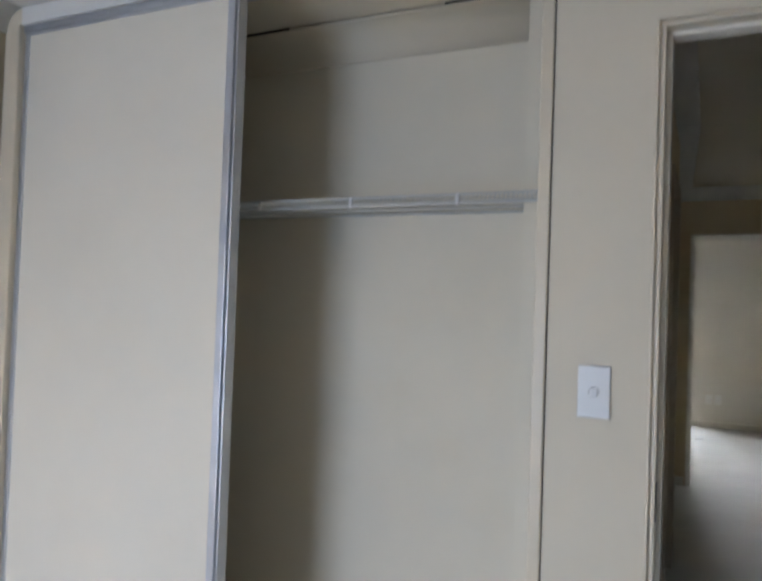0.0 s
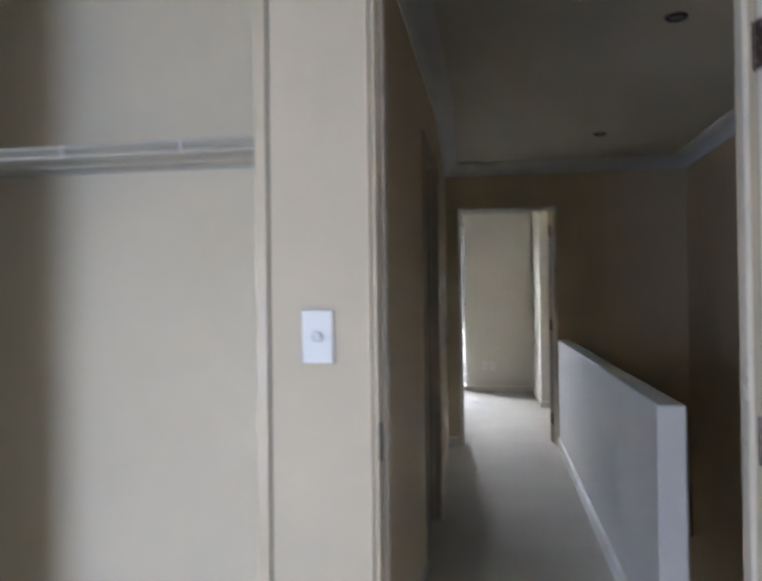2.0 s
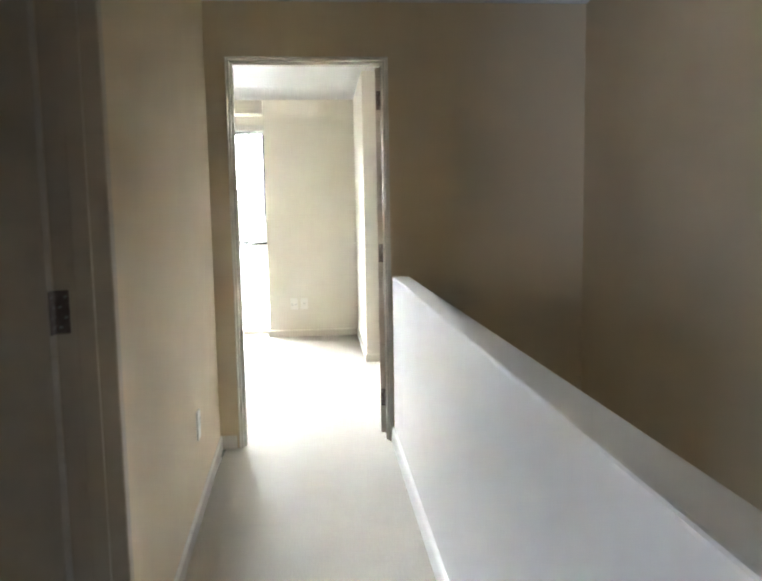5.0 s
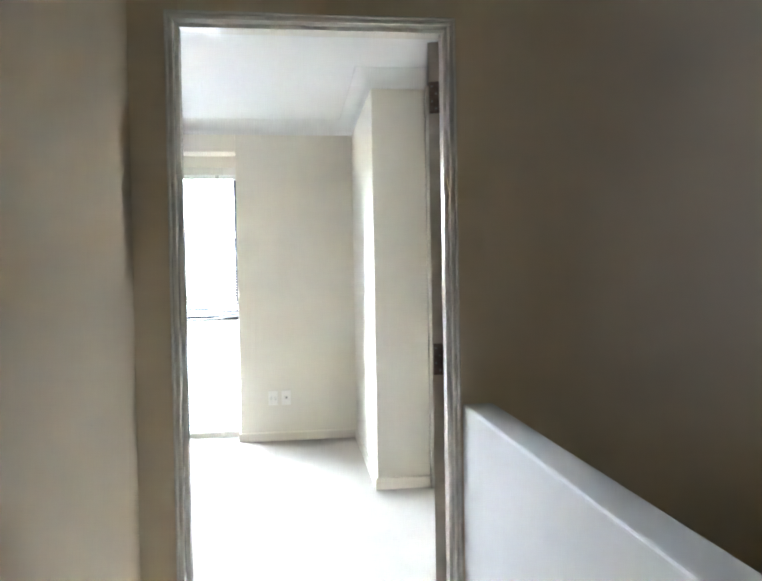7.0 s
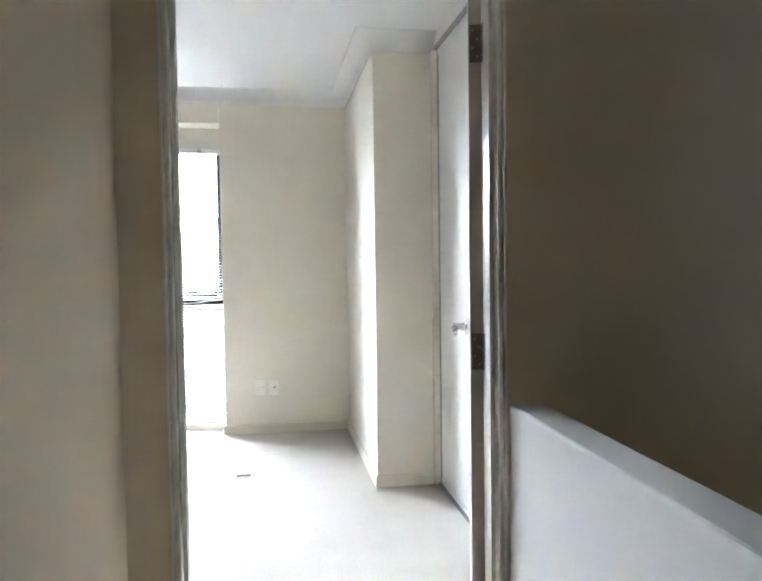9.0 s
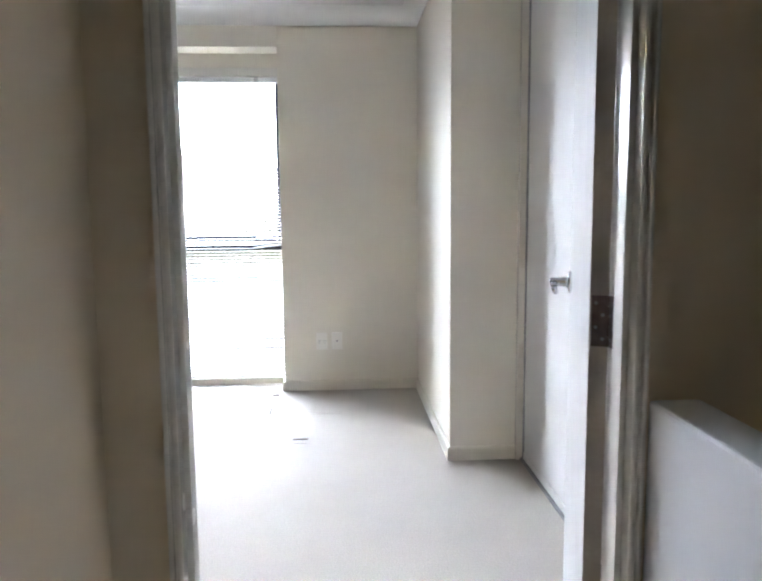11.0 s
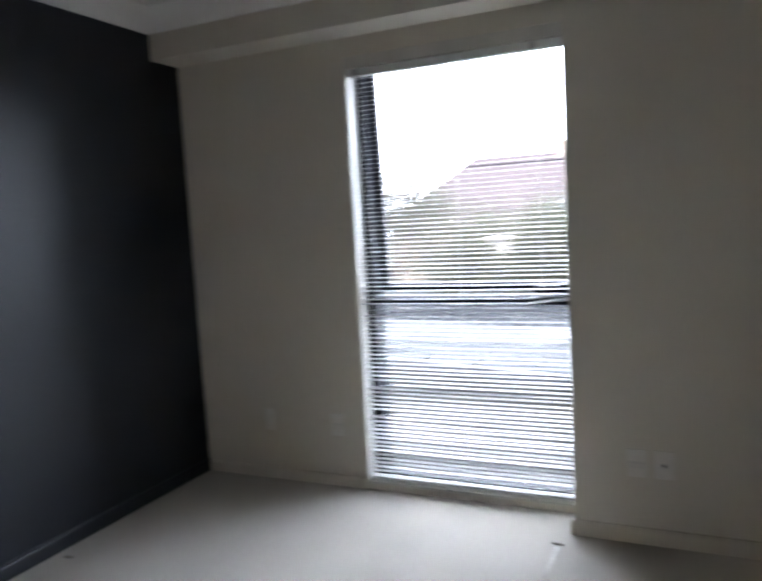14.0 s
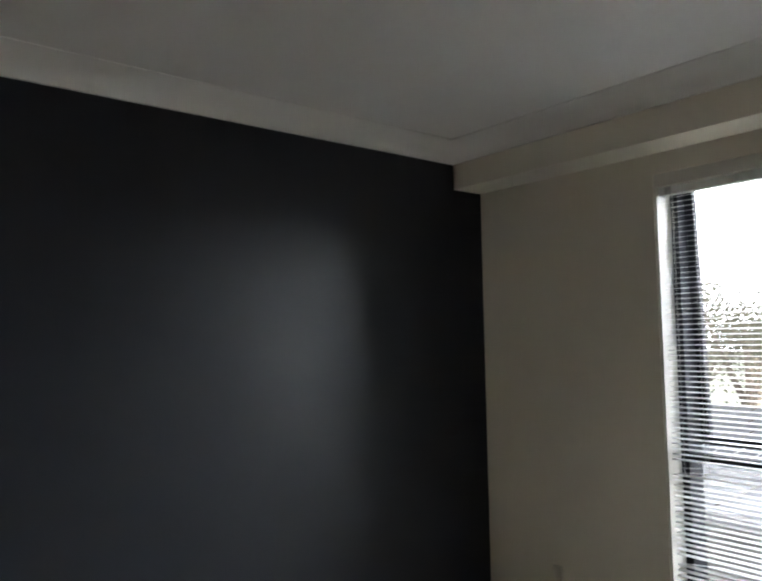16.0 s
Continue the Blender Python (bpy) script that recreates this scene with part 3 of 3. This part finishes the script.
bm = bmesh.new()
rings = []
for y in (0.80, YB - 0.12):
    rings.append([bm.verts.new((XR - 0.055 + 0.024 * math.cos(a), y, rail_height(y) + 0.030 * math.sin(a) + (0.006 if math.sin(a) > 0.9 else 0)))
                  for a in [2 * math.pi * k / 14 for k in range(14)]])
for k in range(14):
    bm.faces.new((rings[0][k], rings[0][(k + 1) % 14], rings[1][(k + 1) % 14], rings[1][k]))
bm.faces.new(rings[0][::-1])
bm.faces.new(rings[1])
part("rail", smooth(bm), TIMBER, rail)
for y in (2.73, 4.15):
    z = rail_height(y)
    bm = bmesh.new()
    lathe(bm, [(0.028, 0.0), (0.028, 0.004), (0.016, 0.008)], Matrix.Translation((XR, y, z - 0.085)) @ pose(0, 0, 0, 0, -90), 18)
    tube(bm, (XR - 0.004, y, z - 0.085), (XR - 0.055, y, z - 0.075), 0.007, 10)
    tube(bm, (XR - 0.055, y, z - 0.079), (XR - 0.055, y, z - 0.026), 0.007, 10)
    part("bracket", smooth(bm), CHROME, rail, "shiny chrome rail bracket")
# made-up room below: its side opening lets extra daylight up the stairwell
structure("floor_downstairs", boxes((0.8, XR + 0.1, 0.0, YB + 0.11, -3.1, -2.8), (XL - 0.1, XR + 0.1, YB + 0.11, YL + 0.2, -3.1, -2.8)), CARPET, "unseen floor at the foot of the stairs, extended under the far bedroom", "floor")
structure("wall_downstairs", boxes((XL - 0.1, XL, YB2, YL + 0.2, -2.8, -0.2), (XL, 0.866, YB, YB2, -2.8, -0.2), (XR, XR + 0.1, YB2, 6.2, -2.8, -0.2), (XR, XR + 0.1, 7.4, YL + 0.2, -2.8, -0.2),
          (XR, XR + 0.1, 6.2, 7.4, -2.8, -1.9), (XR, XR + 0.1, 6.2, 7.4, -0.6, -0.2)), HALL, "added unseen walls below the stairs with an opening that lets daylight up", "wall")
structure("wall_under_landing", boxes((0.866, XR, 0.84, 0.932, -3.0, -0.2)), CREAM, "cream wall below the landing", "wall")


def downlight(x, y, z, label="small dark recessed downlight, switched off, in the hall ceiling", group="hall downlights"):
    d = thing("downlight", label, "downlight", (x, y, z), group=group)
    bm = bmesh.new()
    lathe(bm, [(0.046, 0.0), (0.046, -0.006), (0.038, -0.010), (0.033, -0.004), (0.033, 0.0)], Matrix(), 28)
    part("bezel", smooth(bm), LAMP, d)
    bm = bmesh.new()
    lathe(bm, [(0.032, -0.001), (0.030, -0.003), (0.010, -0.004)], Matrix(), 24)
    part("lens", bm, GREY, d)
    return d


downlight(1.09, 3.60, ZH)
downlight(1.09, 1.50, ZH)
gimbal = thing("downlight", "round chrome recessed downlight, switched off, in the bedroom ceiling", "downlight", (-0.60, 7.29, ZC))
bm = bmesh.new()
lathe(bm, [(0.060, 0.0), (0.060, -0.004), (0.055, -0.007), (0.047, -0.004), (0.045, -0.0005)], Matrix(), 36)
part("bezel", smooth(bm), BEIGE, gimbal, "pale outer ring")
bm = bmesh.new()
lathe(bm, [(0.044, -0.001), (0.042, -0.012), (0.037, -0.014), (0.030, -0.004), (0.026, -0.003)], Matrix(), 36)
part("reflector", smooth(bm), CHROME, gimbal, "shiny chrome reflector ring")
bm = bmesh.new()
lathe(bm, [(0.0255, -0.001), (0.025, -0.006), (0.018, -0.010), (0.006, -0.011)], Matrix(), 28)
part("bulb", smooth(bm), LAMP, gimbal, "dark glass lamp face")

# ---- far bedroom ----
structure("wall_navy", boxes((XL - 0.1, XL, YB2, YL + 0.2, 0, 2.65)), NAVY, "dark navy painted feature wall", "wall")
structure("wall_window", boxes((XL, WX0, YL, YL + 0.2, 0, 2.65), (WX0, WX1, YL, YL + 0.2, WZ1 + 0.045, 2.65), (WX0, WX1, YL, YL + 0.2, -0.1, WZ0)), PALE,
          "cream painted wall around the tall window", "wall")
structure("wall_pier", boxes((WX1, XC, YR, YL + 0.2, 0, 2.65), (XC, 1.9, YC, YL + 0.2, 0, 2.65), bevel=0.004), PALE, "cream plastered pier and boxed corner", "wall")
structure("bulkhead", boxes((XL, WX1 - 0.002, YR, YL - 0.002, 2.305, 2.60), bevel=0.004), PALE, "cream plastered bulkhead above the window", "bulkhead")
structure("wall_robe_back", boxes((1.85, 1.9, YB2, YC, 0, 2.65)), PALE, "back of the far robe", "wall")
structure("cornice_far_bedroom", smooth(sweep([(XL, YB2), (XW, YB2), (XW, YC), (XC, YC), (XC, YR), (XL, YR)][2:] + [(XL, YB2), (XW, YB2)], cove(0.10, ZC))), COVE,
          "white coved plaster cornice around the far bedroom", "cornice")
structure("baseboard_pier", sweep([(XW - 0.03, YC), (XC, YC), (XC, YR), (WX1 - 0.002, YR), (WX1 - 0.002, YL + 0.01)], skirting(0.07)), PALE, "cream painted skirting board round the pier", "baseboard")
structure("baseboard_window", sweep([(WX0, YL), (XL, YL)], skirting(0.06, 0.012)), PALE, "cream painted skirting board by the window", "baseboard")
structure("baseboard_navy", sweep([(XL, YL), (XL, YB2), (BX0 - 0.036, YB2)], skirting(0.07)), NAVY, "skirting board painted navy like its wall", "baseboard")
sliding = thing("wardrobe_frame", "floor to ceiling robe surround with dark channels", "wardrobe")
part("head_track", boxes((XW - 0.012, XW + 0.09, YB2 + 0.01, YC - 0.004, ZC - 0.085, ZC - 0.060), bevel=0.002), GREY, sliding)
part("fascia", boxes((XW - 0.010, XW + 0.02, YB2 + 0.004, YC - 0.002, ZC - 0.058, ZC - 0.001)), COVE, sliding)
part("wall_channel", boxes((XW - 0.030, XW + 0.045, YC - 0.030, YC - 0.001, 0, ZC - 0.086), bevel=0.002), TRIM, sliding)
part("floor_track", boxes((XW - 0.010, XW + 0.09, YB2 + 0.01, YC - 0.032, 0.0, 0.014), bevel=0.002), GREY, sliding, "dark floor track")
rdoor = thing("sliding_door", "white floor to ceiling sliding robe door in a grey frame", "sliding door")
part("panel", boxes((XW + 0.004, XW + 0.020, YB2 + 0.05, YC - 0.055, 0.05, ZC - 0.12)), DOOR, rdoor)
part("stile", boxes((XW, XW + 0.028, YC - 0.058, YC - 0.034, 0.016, ZC - 0.088), bevel=0.002), GREY, rdoor, "dark grey stile")
part("stile", boxes((XW, XW + 0.028, YB2 + 0.02, YB2 + 0.05, 0.016, ZC - 0.088), bevel=0.002), GREY, rdoor)
part("top_rail", boxes((XW, XW + 0.028, YB2 + 0.05, YC - 0.058, ZC - 0.12, ZC - 0.088), bevel=0.002), DOOR, rdoor)
part("bottom_rail", boxes((XW, XW + 0.028, YB2 + 0.05, YC - 0.058, 0.016, 0.05), bevel=0.002), DOOR, rdoor)

# tiles of the side room nearest its doorway
tile_mesh = mesh_of("tile", boxes((0.0015, 0.2985, 0.0015, 0.2985, -0.004, 0.002), bevel=0.0012, segments=1), TILE)
for i in range(5):
    for j in range(12):
        t = new("tile", tile_mesh)
        t.parent = tiled
        t.location = (-1.557 + 0.3 * i, 0.86 + 0.3 * j, 0)

def ridge(a, b, half=0.012, high=0.0011):
    """A low rounded welt in the carpet between two plan points."""
    bm = bmesh.new()
    a, b = Vector((*a, 0)), Vector((*b, 0))
    side = (b - a).cross(Vector((0, 0, 1))).normalized()
    profile = [(-1.0, -0.5), (-0.6, 0.45), (-0.2, 0.95), (0.2, 0.95), (0.6, 0.45), (1.0, -0.5)]
    rings = [[bm.verts.new(p + side * half * u + Vector((0, 0, high * v))) for u, v in profile] for p in (a, b)]
    for k in range(6):
        bm.faces.new((rings[0][k], rings[0][(k + 1) % 6], rings[1][(k + 1) % 6], rings[1][k]))
    bm.faces.new(rings[0][::-1])
    bm.faces.new(rings[1])
    return smooth(bm)


# small cuts in the carpet
mark = thing("carpet_patch", "small lifted cut in the beige carpet", "carpet patch", (0.095, 7.09, 0.0))
part("flap", boxes((-0.040, 0.040, -0.030, 0.024, 0.0, 0.0022), bevel=0.001), LIFT, mark)
part("slit", boxes((-0.042, 0.040, 0.026, 0.034, 0.0, 0.005)), SEAM, mark)
mark = thing("carpet_patch", "short dark slit in the beige carpet by the window", "carpet patch", (-0.12, 8.04, 0.0), -4)
part("slit", boxes((-0.022, 0.022, -0.006, 0.006, 0.0, 0.006), bevel=0.002), SEAM, mark)
mark = thing("carpet_seam", "faint raised square seam in the beige carpet", "carpet seam", (0.10, 7.60, 0.0))
part("ridge", ridge((-0.22, 0.0), (0.22, 0.0)), LIFT, mark)
part("ridge", ridge((-0.22, 0.0), (-0.22, 0.42)), LIFT, mark)
mark = thing("carpet_patch", "tiny dark fleck in the carpet beside the navy wall", "carpet patch", (-2.11, 7.27, 0.0))
part("slit", boxes((-0.02, 0.02, -0.006, 0.006, 0.0, 0.005), bevel=0.002), SEAM, mark)

# ---- tall window with blind ----
win = tagged(new("window_1"), "tall black aluminium window with an awning sash ajar", "window", kind="structure")
FY = YL + 0.115
part("window_sill", boxes((WX0 + 0.001, WX1 - 0.001, YL + 0.002, FY, WZ0 - 0.028, WZ0 + 0.012), bevel=0.003), SILL, win, "white painted sill at floor level")
part("reveal", boxes((WX0 + 0.001, WX0 + 0.012, YL + 0.002, FY, WZ0 + 0.012, WZ1 - 0.012)), SILL, win)
part("reveal", boxes((WX1 - 0.012, WX1 - 0.001, YL + 0.002, FY, WZ0 + 0.012, WZ1 - 0.012)), SILL, win)
part("reveal", boxes((WX0 + 0.001, WX1 - 0.001, YL + 0.002, FY, WZ1 - 0.012, WZ1 + 0.044)), SILL, win)
part("window_frame", boxes((WX0 + 0.001, WX0 + 0.045, FY, FY + 0.12, WZ0, WZ1), (WX1 - 0.022, WX1 - 0.001, FY, FY + 0.06, WZ0, WZ1 + 0.044),
                           (WX0 + 0.045, WX1 - 0.022, FY, FY + 0.06, WZ0, WZ0 + 0.03), (WX0 + 0.045, WX1 - 0.022, FY, FY + 0.06, WZ1 + 0.004, WZ1 + 0.044),
                           (WX0 + 0.045, WX1 - 0.022, FY, FY + 0.06, 0.960, 0.995), bevel=0.002), BLACK, win, "black aluminium frame")
pane = part("pane", boxes((WX0 + 0.04, WX1 - 0.04, FY + 0.025, FY + 0.030, WZ0 + 0.035, 0.97)), GLASS, win)
pane.visible_shadow = False
sash = part("sash", boxes((-0.012, 0.034, 0, 0.035, -1.19, 0), (1.0, 1.03, 0, 0.035, -1.19, 0), (0.034, 1.0, 0, 0.035, -1.19, -1.155), (0.034, 1.0, 0, 0.035, -0.045, 0), bevel=0.002),
            BLACK, win, "black awning sash standing slightly ajar")
sash.matrix_local = pose(WX0 + 0.046, FY + 0.062, WZ1 + 0.04, 3.0)
pane = part("pane", boxes((0.045, 1.005, 0.014, 0.019, -1.16, -0.04)), GLASS, sash)
pane.visible_shadow = False
part("stay", boxes((0.84, 0.995, -0.10, 0.004, -1.195, -1.160), (0.965, 0.995, -0.12, -0.10, -1.205, -1.140), bevel=0.002), BLACK, sash, "black chain winder")

SLATS, PITCH = 100, 0.0222
blind = thing("venetian_blind", "white aluminium venetian blind lowered to the floor, slats open", "blind", (0, YL + 0.045, 0))
part("head_rail", boxes((WX0 + 0.006, WX1 - 0.008, -0.022, 0.022, WZ1 - 0.050, WZ1 - 0.014), bevel=0.003), SLAT, blind)
part("bottom_rail", boxes((WX0 + 0.010, WX1 - 0.012, -0.014, 0.014, WZ0 + 0.016, WZ0 + 0.030), bevel=0.003), SLAT, blind)


def slat_mesh(bends):
    bm = bmesh.new()
    w, span, cols = 0.0125, WX1 - WX0 - 0.026, 24
    rows = []
    for i in range(cols + 1):
        x = span * i / cols
        row = []
        for j in range(5):
            u = -1 + j / 2
            row.append(bm.verts.new((x, u * w, 0.0009 * (1 - u * u) + bends(i / cols, u))))
        rows.append(row)
    for a, b in zip(rows, rows[1:]):
        for j in range(4):
            bm.faces.new((a[j], b[j], b[j + 1], a[j + 1]))
    bmesh.ops.solidify(bm, geom=list(bm.faces), thickness=0.0004)
    return mesh_of("slat", smooth(bm), SLAT)


straight = slat_mesh(lambda s, u: 0.0006 * math.sin(9 * s))
kinked = slat_mesh(lambda s, u: 0.030 * max(0.0, (s - 0.80)) / 0.2 * (1 if s < 0.93 else 0.8) + 0.004 * u * (s > 0.8))
kinked_left = slat_mesh(lambda s, u: -0.020 * max(0.0, 0.14 - s) / 0.14 - 0.004 * u * (s < 0.14))
rnd = random.Random(4)
for i in range(SLATS):
    z = WZ1 - 0.062 - i * PITCH
    if z < WZ0 + 0.032:
        break
    data = kinked if i in (50, 51) else kinked_left if i in (52, 53, 70, 77) else straight
    s = new("slat", data)
    s.parent = blind
    s.matrix_local = pose(WX0 + 0.012, 0, z, 8 + rnd.uniform(-1.5, 1.5), rnd.uniform(-0.12, 0.12), 0)
for x in (WX0 + 0.16, (WX0 + WX1) / 2, WX1 - 0.16):
    bm = bmesh.new()
    for dy in (-0.0135, 0.0135):
        tube(bm, (x, dy, WZ0 + 0.02), (x, dy, WZ1 - 0.05), 0.0007, 6)
    part("ladder_cord", bm, CORD, blind)
for x in (WX0 + 0.055, WX1 - 0.165):
    part("bracket", boxes((x - 0.014, x + 0.014, -0.027, -0.021, WZ1 - 0.050, WZ1 - 0.016), (x - 0.008, x + 0.008, -0.034, -0.027, WZ1 - 0.044, WZ1 - 0.034), bevel=0.002), RING, blind, "grey head rail bracket")
bm = bmesh.new()
tube(bm, (WX0 + 0.075, -0.026, 0.95), (WX0 + 0.075, -0.026, WZ1 - 0.06), 0.0012, 6)
tube(bm, (WX0 + 0.075, -0.026, 0.91), (WX0 + 0.075, -0.026, 0.95), 0.005, 8, 0.002)
part("pull_cord", bm, CORD, blind)

# ---- outside ----
structure("backdrop", boxes((-220, 220, 180, 181, -3.0, 150)), CLOUD, "bright white overcast sky in the distance", "sky")
structure("ground", boxes((-400, 400, 8.6, 700, -3.3, -3.0)), GRASS, "mown lawn and gardens far below the window", "ground")
structure("pavement", boxes((-60, 60, 15.0, 16.5, -3.0, -2.92)), CONCRETE, "pale concrete path below", "pavement")
structure("road", boxes((-200, 200, 18.0, 25.0, -3.0, -2.985)), ROAD, "asphalt street behind the garden wall", "road")
structure("wall_outer", boxes((XL - 0.1, 2.0, YL + 0.2, YL + 0.24, -3.0, -0.1)), BRICK, "brick face below the window", "wall")
carport = thing("carport", "neighbouring concrete block carport with a pale metal roof", "carport", (-1.5, 10.6, -3.0), -14)
part("wall", boxes((-7, 9, 0.25, 0.45, 0, 3.20)), CONCRETE, carport)
bm = bmesh.new()
for i in range(32):
    x = -7.2 + i * 0.5
    for a, c, lift in ((0.0, 0.46, 0.0), (0.46, 0.50, 0.012)):
        v = [bm.verts.new(p) for p in ((x + a, 0, 3.20 + lift), (x + c, 0, 3.20 + lift), (x + c, 0.9, 3.37 + lift), (x + a, 0.9, 3.37 + lift))]
        bm.faces.new(v)
bmesh.ops.solidify(bm, geom=list(bm.faces), thickness=0.004)
part("roof", bm, GALV, carport, "pale metal roofing")
part("gutter", boxes((-7.2, 8.8, -0.10, 0.0, 3.12, 3.20), bevel=0.01), SLATE, carport)
for px in (-6.8, -2.0, 3.0, 8.4):
    part("post", boxes((px, px + 0.1, 0.75, 0.85, 0, 3.20)), CONCRETE, carport)

def house(x, y, wide, deep, high, ridge, wall, roof, label):
    h = thing("house", label, "house", (x, y, -3.0))
    part("wall", boxes((-wide / 2, wide / 2, 0, deep, 0, high)), wall, h)
    bm = bmesh.new()
    o = 0.5
    base = [bm.verts.new(p) for p in ((-wide / 2 - o, -o, high - 0.1), (wide / 2 + o, -o, high - 0.1), (wide / 2 + o, deep + o, high - 0.1), (-wide / 2 - o, deep + o, high - 0.1))]
    top = [bm.verts.new(p) for p in ((-wide / 2 + deep * 0.45, deep / 2, ridge), (wide / 2 - deep * 0.45, deep / 2, ridge))]
    bm.faces.new((base[0], base[1], top[1], top[0]))
    bm.faces.new((base[1], base[2], top[1]))
    bm.faces.new((base[2], base[3], top[0], top[1]))
    bm.faces.new((base[3], base[0], top[0]))
    bm.faces.new(base[::-1])
    rf = part("roof", bm, roof, h)
    part("chimney", boxes((wide * 0.18, wide * 0.18 + 0.7, deep * 0.45, deep * 0.45 + 0.6, high + 0.5, ridge + 0.7)), BRICK, rf)
    part("gutter", boxes((-wide / 2 - o, wide / 2 + o, -o - 0.1, -o, high - 0.2, high - 0.08)), RENDERED, h)
    for wx in (-wide * 0.3, 0.0, wide * 0.3):
        w = part("window", boxes((wx - 0.8, wx + 0.8, -0.05, 0.02, 0.9, 2.2)), RENDERED, h)
        part("pane", boxes((wx - 0.72, wx + 0.72, -0.06, -0.05, 0.98, 2.12)), DARKGLASS, w)
    return h


house(-10.2, 46, 14, 9, 4.0, 8.1, BRICK, TILES, "single-storey brick house with a brown tiled hip roof")
house(-1.6, 38, 9, 8, 4.4, 6.7, RENDERED, SLATE, "pale house with a grey tiled hip roof")


def tree(x, y, high, spread, seed, leaf, label):
    rng = random.Random(seed)
    t = thing("tree", label, "tree", (x, y, -3.0))
    bm = bmesh.new()
    tube(bm, (0, 0, 0), (0.1, 0, high * 0.45), 0.16, 8, 0.10)
    tips = []
    for k in range(7):
        a = 2 * math.pi * k / 7 + rng.uniform(-0.3, 0.3)
        tip = Vector((math.cos(a) * spread * rng.uniform(0.35, 0.75), math.sin(a) * spread * rng.uniform(0.35, 0.75), high * rng.uniform(0.55, 0.95)))
        tube(bm, (0.05, 0, high * rng.uniform(0.25, 0.42)), tip, 0.07, 6, 0.02)
        tips.append(tip)
    part("trunk", bm, BARK, t)
    verts, faces = [], []
    for k in range(11000):
        c = rng.choice(tips)
        p = c + Vector((rng.gauss(0, 1), rng.gauss(0, 1), rng.gauss(0, 0.9) - 0.5)) * spread * 0.26
        s = rng.uniform(0.05, 0.12)
        r = Euler((rng.uniform(0, 6), rng.uniform(0, 6), rng.uniform(0, 6))).to_matrix()
        n = len(verts)
        verts += [tuple(p + r @ Vector(q) * s) for q in ((-0.5, 0, 0), (0, -0.3, 0.08), (0.6, 0, 0), (0, 0.3, 0.08))]
        faces += [(n, n + 1, n + 2), (n, n + 2, n + 3)]
    me = bpy.data.meshes.new("crown")
    me.from_pydata(verts, [], faces)
    me.materials.append(leaf)
    ob = new("crown", me)
    ob.parent = t
    return t


for i, (x, y, hh, sp) in enumerate(((-3.6, 28, 4.5, 2.0), (-7.8, 30, 5.0, 2.3), (-1.0, 29, 4.4, 2.0), (1.8, 27.5, 4.9, 2.1), (4.6, 30, 5.2, 2.4), (-3.0, 27.2, 4.3, 1.8), (-9.6, 28.2, 6.6, 2.5), (-4.4, 34, 4.8, 2.2), (-7.0, 33, 4.9, 2.2),
                                    (-12.5, 31, 7.2, 2.9), (-17.5, 30, 6.2, 2.8))):
    tree(x, y, hh, sp, 20 + i, LEAF if i % 2 else LEAF2, "leafy street tree with an uneven crown")


workshop = thing("workshop", "long low workshop with a charcoal ribbed metal roof", "shed", (-4, 21.0, -3.0), -5)
part("wall", boxes((-14, 14, 0, 5.0, 0, 1.35)), RENDERED, workshop)
bm = bmesh.new()
for i in range(58):
    x = -14.5 + i * 0.5
    for a, c, lift in ((0.0, 0.46, 0.0), (0.46, 0.50, 0.03)):
        bm.faces.new([bm.verts.new(p) for p in ((x + a, -0.3, 1.36 + lift), (x + c, -0.3, 1.36 + lift), (x + c, 5.2, 2.35 + lift), (x + a, 5.2, 2.35 + lift))])
bmesh.ops.solidify(bm, geom=list(bm.faces), thickness=0.02)
part("roof", bm, CHARCOAL, workshop, "charcoal metal roofing")

for i, (x, hh) in enumerate(((-6.3, 3.6), (-5.35, 3.1), (-4.65, 3.1), (-3.9, 3.7))):
    tree(x, 25.9, hh, 1.0, 60 + i, LEAF, "low bushy garden shrub in front of the shed")

shed = thing("garden_shed", "small white garden shed with a pale roof among the trees", "shed", (-5.1, 26.9, -3.0))
part("wall", boxes((-0.72, 0.72, 0, 1.6, 0, 3.58)), RENDERED, shed)
part("roof", boxes((-0.80, 0.80, -0.08, 1.7, 3.58, 3.68), bevel=0.02), RENDERED, shed)

cable = thing("power_line", "single dark overhead power line above the street", "cable")
bm = bmesh.new()
knots = [(-40 + 5 * k, 30 + 0.4 * k, 3.36 + 0.0006 * (-40 + 5 * k + 6) ** 2) for k in range(13)]
for a, b in zip(knots, knots[1:]):
    tube(bm, a, b, 0.028, 6)
part("wire", bm, BLACK, cable)
